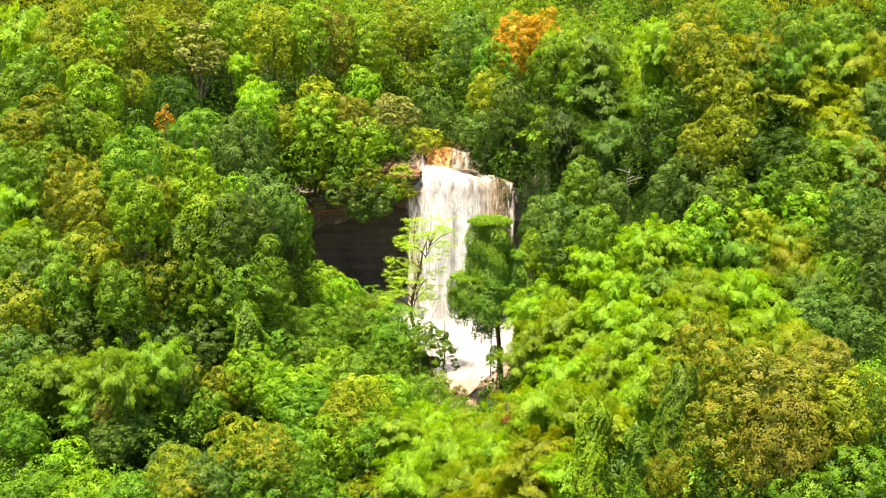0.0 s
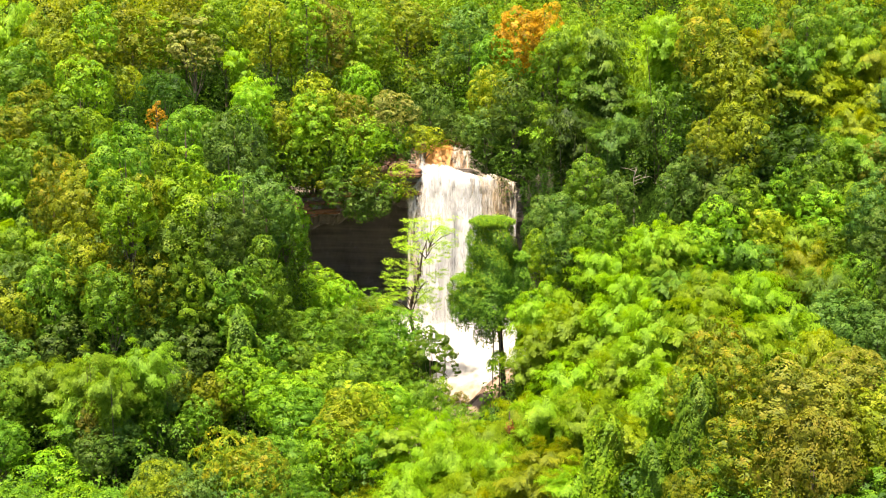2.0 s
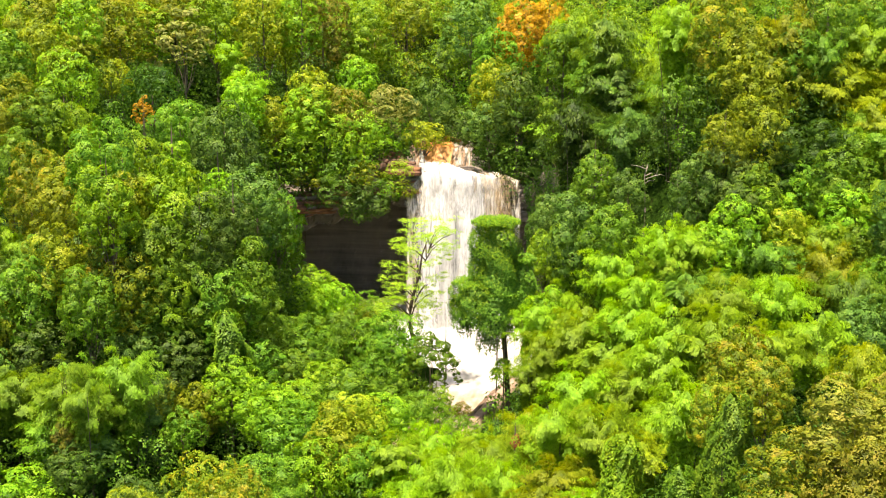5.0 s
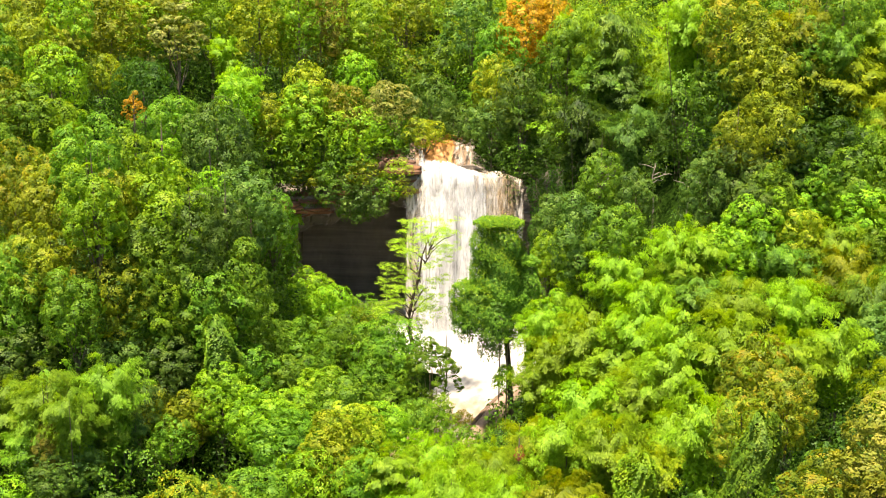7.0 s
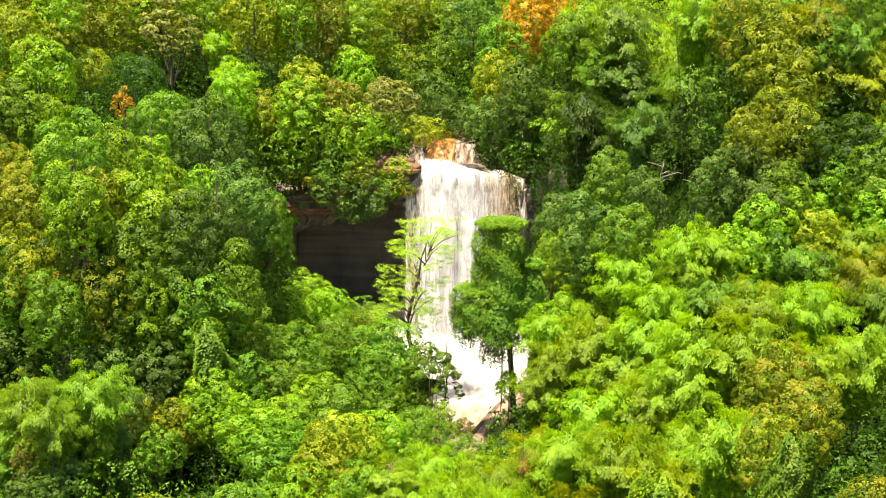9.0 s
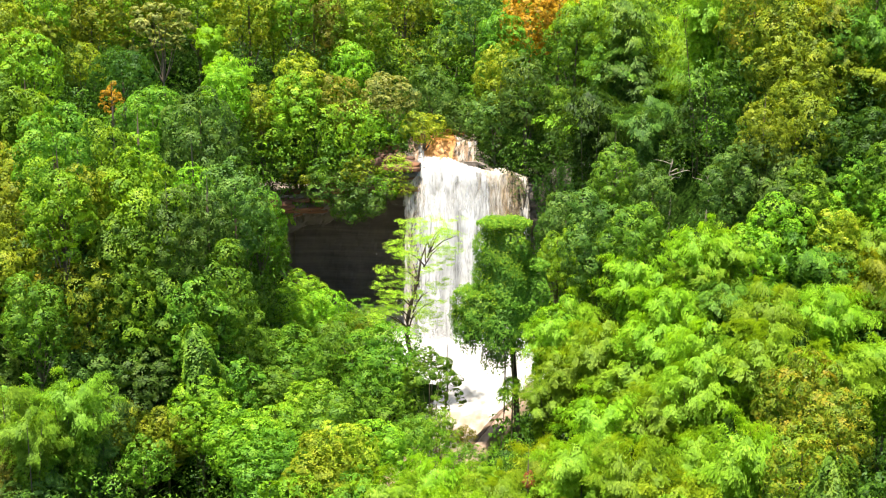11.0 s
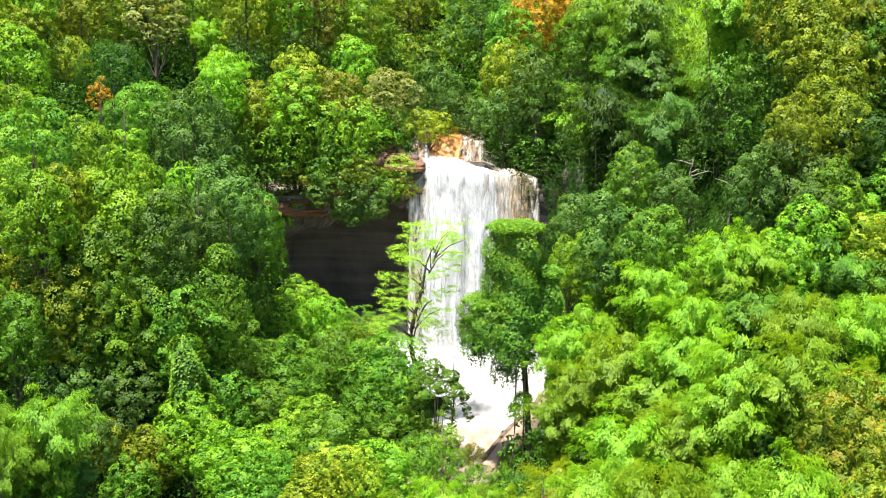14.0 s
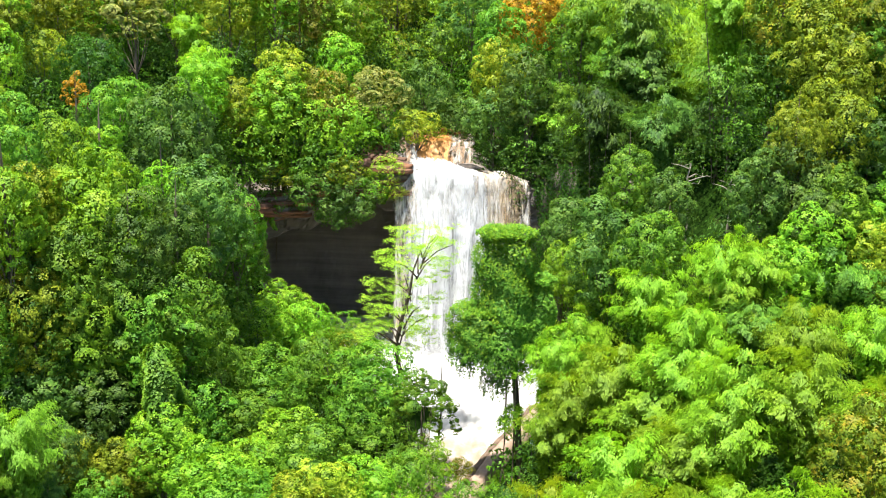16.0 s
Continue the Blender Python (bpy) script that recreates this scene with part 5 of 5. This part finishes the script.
def dead_tree(x, y, top, seed):
    """A leafless pale tree: a leaning stem that forks into crooked twigs."""
    rnd = np.random.RandomState(seed)
    base = stand_z(x, y)
    ob = tagged(new("dead_tree"), "pale bare tree with crooked leafless branches", "tree", "bare trees")
    ob.location = (x, y, base - 0.2)
    h = top - base
    part("stem", joined_tubes("stem", [tube([(0, 0, 0), (0.1, 0, h * 0.5), (-0.1, 0.1, h * 0.85), (0.15, 0, h)], [0.16, 0.12, 0.08, 0.03], 7)], BARK_PALE), ob)
    for k in range(5):
        z = h * rnd.uniform(0.72, 0.95)
        a, l = rnd.uniform(0, 6.283), rnd.uniform(0.9, 1.9)
        q = [(0, 0, z), (math.cos(a) * l * 0.5, math.sin(a) * l * 0.5, z + 0.35), (math.cos(a) * l, math.sin(a) * l, z + rnd.uniform(0.1, 0.7)), (math.cos(a + 0.4) * l * 1.35, math.sin(a + 0.4) * l * 1.35, z + rnd.uniform(0.2, 1.0))]
        part("bough", joined_tubes("bough", [tube(q, [0.06, 0.05, 0.035, 0.012], 6)], BARK_PALE), ob)


dead_tree(23.0, 141.0, 26.5, 4)
dead_tree(26.4, 139.0, 25.3, 5)

# ---- creepers in the mouth of the hollow ----
for k, (x, drop, r) in enumerate(((-21.0, 5.5, 0.8), (-19.4, 3.2, 0.6), (-11.5, 3.6, 0.7), (-8.2, 4.5, 0.8), (-6.4, 3.4, 0.6), (12.2, 11.0, 1.3), (13.5, 12.0, 1.6), (15.0, 11.0, 1.8), (16.8, 10.0, 1.9), (18.6, 9.0, 1.9))):
    rnd = np.random.RandomState(70 + k)
    z0 = float(cliff_top(x)) + (-0.6 if k < 5 else 0.7)
    n = int(1300 * r * max(1, r))
    f = rnd.uniform(0, 1, n)
    az = rnd.uniform(0, 6.283, n)
    rr = r * (1 - 0.6 * f) * rnd.uniform(0.5, 1.0, n)
    P = np.stack([np.cos(az) * rr + 0.3 * np.sin(f * 6 + k), np.sin(az) * rr * 0.6, -drop * f], 1)
    N = np.stack([np.cos(az), np.sin(az) - 0.6, np.full(n, 0.4)], 1)
    creeper = tagged(new("hanging_creeper"), "green creeper hanging from the rock ledge", "creeper", "ledge creepers")
    creeper.location = (x, float(cliff_line(x)) - 0.15, z0)
    part("foliage", leaf_mesh("foliage", leaf_points(P, N, 0.26, 0.18, rnd, 0.4, 1.2), LEAF["bright" if k < 2 else "mid" if k < 5 else "deep"]), creeper)
    part("stem", joined_tubes("stem", [tube([(0, 0.5, 0.3), (0.1, 0, -0.3), (0.3 * math.sin(3) + 0.05, 0, -drop * 0.5), (0.3 * math.sin(6), 0, -drop * 0.95)], [0.05, 0.04, 0.03, 0.015], 5)], VINE), creeper)

# ---- undergrowth and the woods further off ----
def woods(name, places, label, tone, seed, kinds=("broad", "broad", "bamboo"), leaves=900, big=1.0):
    """Many small crowns in one mesh: the filling between the trees."""
    rnd = np.random.RandomState(seed)
    protos = [crown_points(k, 300 + i + seed, 16, leaves, big)[0] for i, k in enumerate(kinds)]
    out = []
    for i, (x, y, top, r) in enumerate(places):
        V = protos[i % len(protos)]
        a = rnd.uniform(0, 6.28)
        ca, sa = math.cos(a), math.sin(a)
        h = r * 0.95
        turned = np.array([[ca, sa, 0], [-sa, ca, 0], [0, 0, 1.0]])
        out.append(np.concatenate([V[:, :3] @ turned * np.array([r, r, h]) + np.array([x, y, top - 2 * h]), V[:, 3:] @ turned], 1))
    ob = new(name, leaf_mesh(name, np.concatenate(out), LEAF[tone]))
    return tagged(ob, label, "undergrowth", kind="stuff")


def clear(x, y):
    """The pool, the stream and the face of the cliff stay open."""
    if -27 < x < 14 and 152 < y < cliff_line(x) + 1.5:
        return False
    if left_shore(y) - 3.0 < x < right_shore(y) + 4.6 and 112 < y < 170:
        return False
    if -6.5 < x < 12.5 and y > 160 and y < 182:
        return False
    return True


rnd = np.random.RandomState(15)
tufts = [(x, y, float(ground_z(x, y)) + rnd.uniform(0.7, 1.2), rnd.uniform(0.5, 0.85)) for x, y in ((rnd.uniform(-2.0, 13.0), rnd.uniform(118, 144)) for _ in range(420)) if x > right_shore(y) + 2.3]
woods("bank_grass", tufts, "tall green grass and weeds on the stream bank", "bright", 23, ("bamboo",), leaves=260, big=2.2)["category"] = "grass"
rnd = np.random.RandomState(5)
# most undergrowth takes the deep tone, so shade between trees is in its colour
low = {"deep": [], "mid": []}
for yy in np.arange(44, 210, 3.9):
    for xx in np.arange(-62, 62, 3.9):
        x, y = xx + rnd.uniform(-1.7, 1.7), yy + rnd.uniform(-1.7, 1.7)
        if abs(x) < 0.41 * y + 10 and clear(x, y):
            r = rnd.uniform(2.1, 3.5)
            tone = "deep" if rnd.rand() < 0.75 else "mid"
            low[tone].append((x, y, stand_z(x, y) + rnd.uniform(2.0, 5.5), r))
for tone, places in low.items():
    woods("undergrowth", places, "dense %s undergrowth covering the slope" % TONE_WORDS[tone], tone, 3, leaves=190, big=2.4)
# three quarters of this layer is coloured dark as shade beneath the crowns
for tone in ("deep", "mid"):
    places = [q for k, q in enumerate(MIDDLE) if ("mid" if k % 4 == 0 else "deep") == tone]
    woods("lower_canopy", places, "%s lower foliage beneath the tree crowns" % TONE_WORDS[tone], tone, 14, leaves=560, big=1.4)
far = {"mid": [], "olive": [], "bright": [], "bamboo_gold": []}
for yy in np.arange(192, 262, 4.4):
    for xx in np.arange(-118, 118, 4.4):
        x, y = xx + rnd.uniform(-2.2, 2.2), yy + rnd.uniform(-2.2, 2.2)
        if abs(x) < 0.41 * y + 4:
            tone = ("bamboo_gold" if abs(x - 5) > 50 else "bright") if rnd.rand() < 0.6 else ("olive" if rnd.rand() < 0.5 else "mid")
            far[tone].append((x, y, float(ground_z(x, y)) + rnd.uniform(6.5, 12), rnd.uniform(3.0, 4.4)))
for tone, places in far.items():
    woods("hillside_woods", places, "%s forest on the hill above the fall" % TONE_WORDS[tone], tone, 19, leaves=400, big=1.8)["category"] = "woods"
outer = []
for yy in np.arange(-60, 340, 9.0):
    for xx in np.arange(-140, 140, 9.0):
        x, y = xx + rnd.uniform(-3, 3), yy + rnd.uniform(-3, 3)
        if abs(x) > 0.41 * max(y, 0) + 8 or y > 262 or y < 42:
            outer.append((x, y, float(ground_z(x, y)) + rnd.uniform(8, 14), rnd.uniform(4.2, 6.0)))
woods("far_woods", outer, "green forest that clothes the slopes further off", "mid", 9, leaves=90, big=3.8)["category"] = "woods"
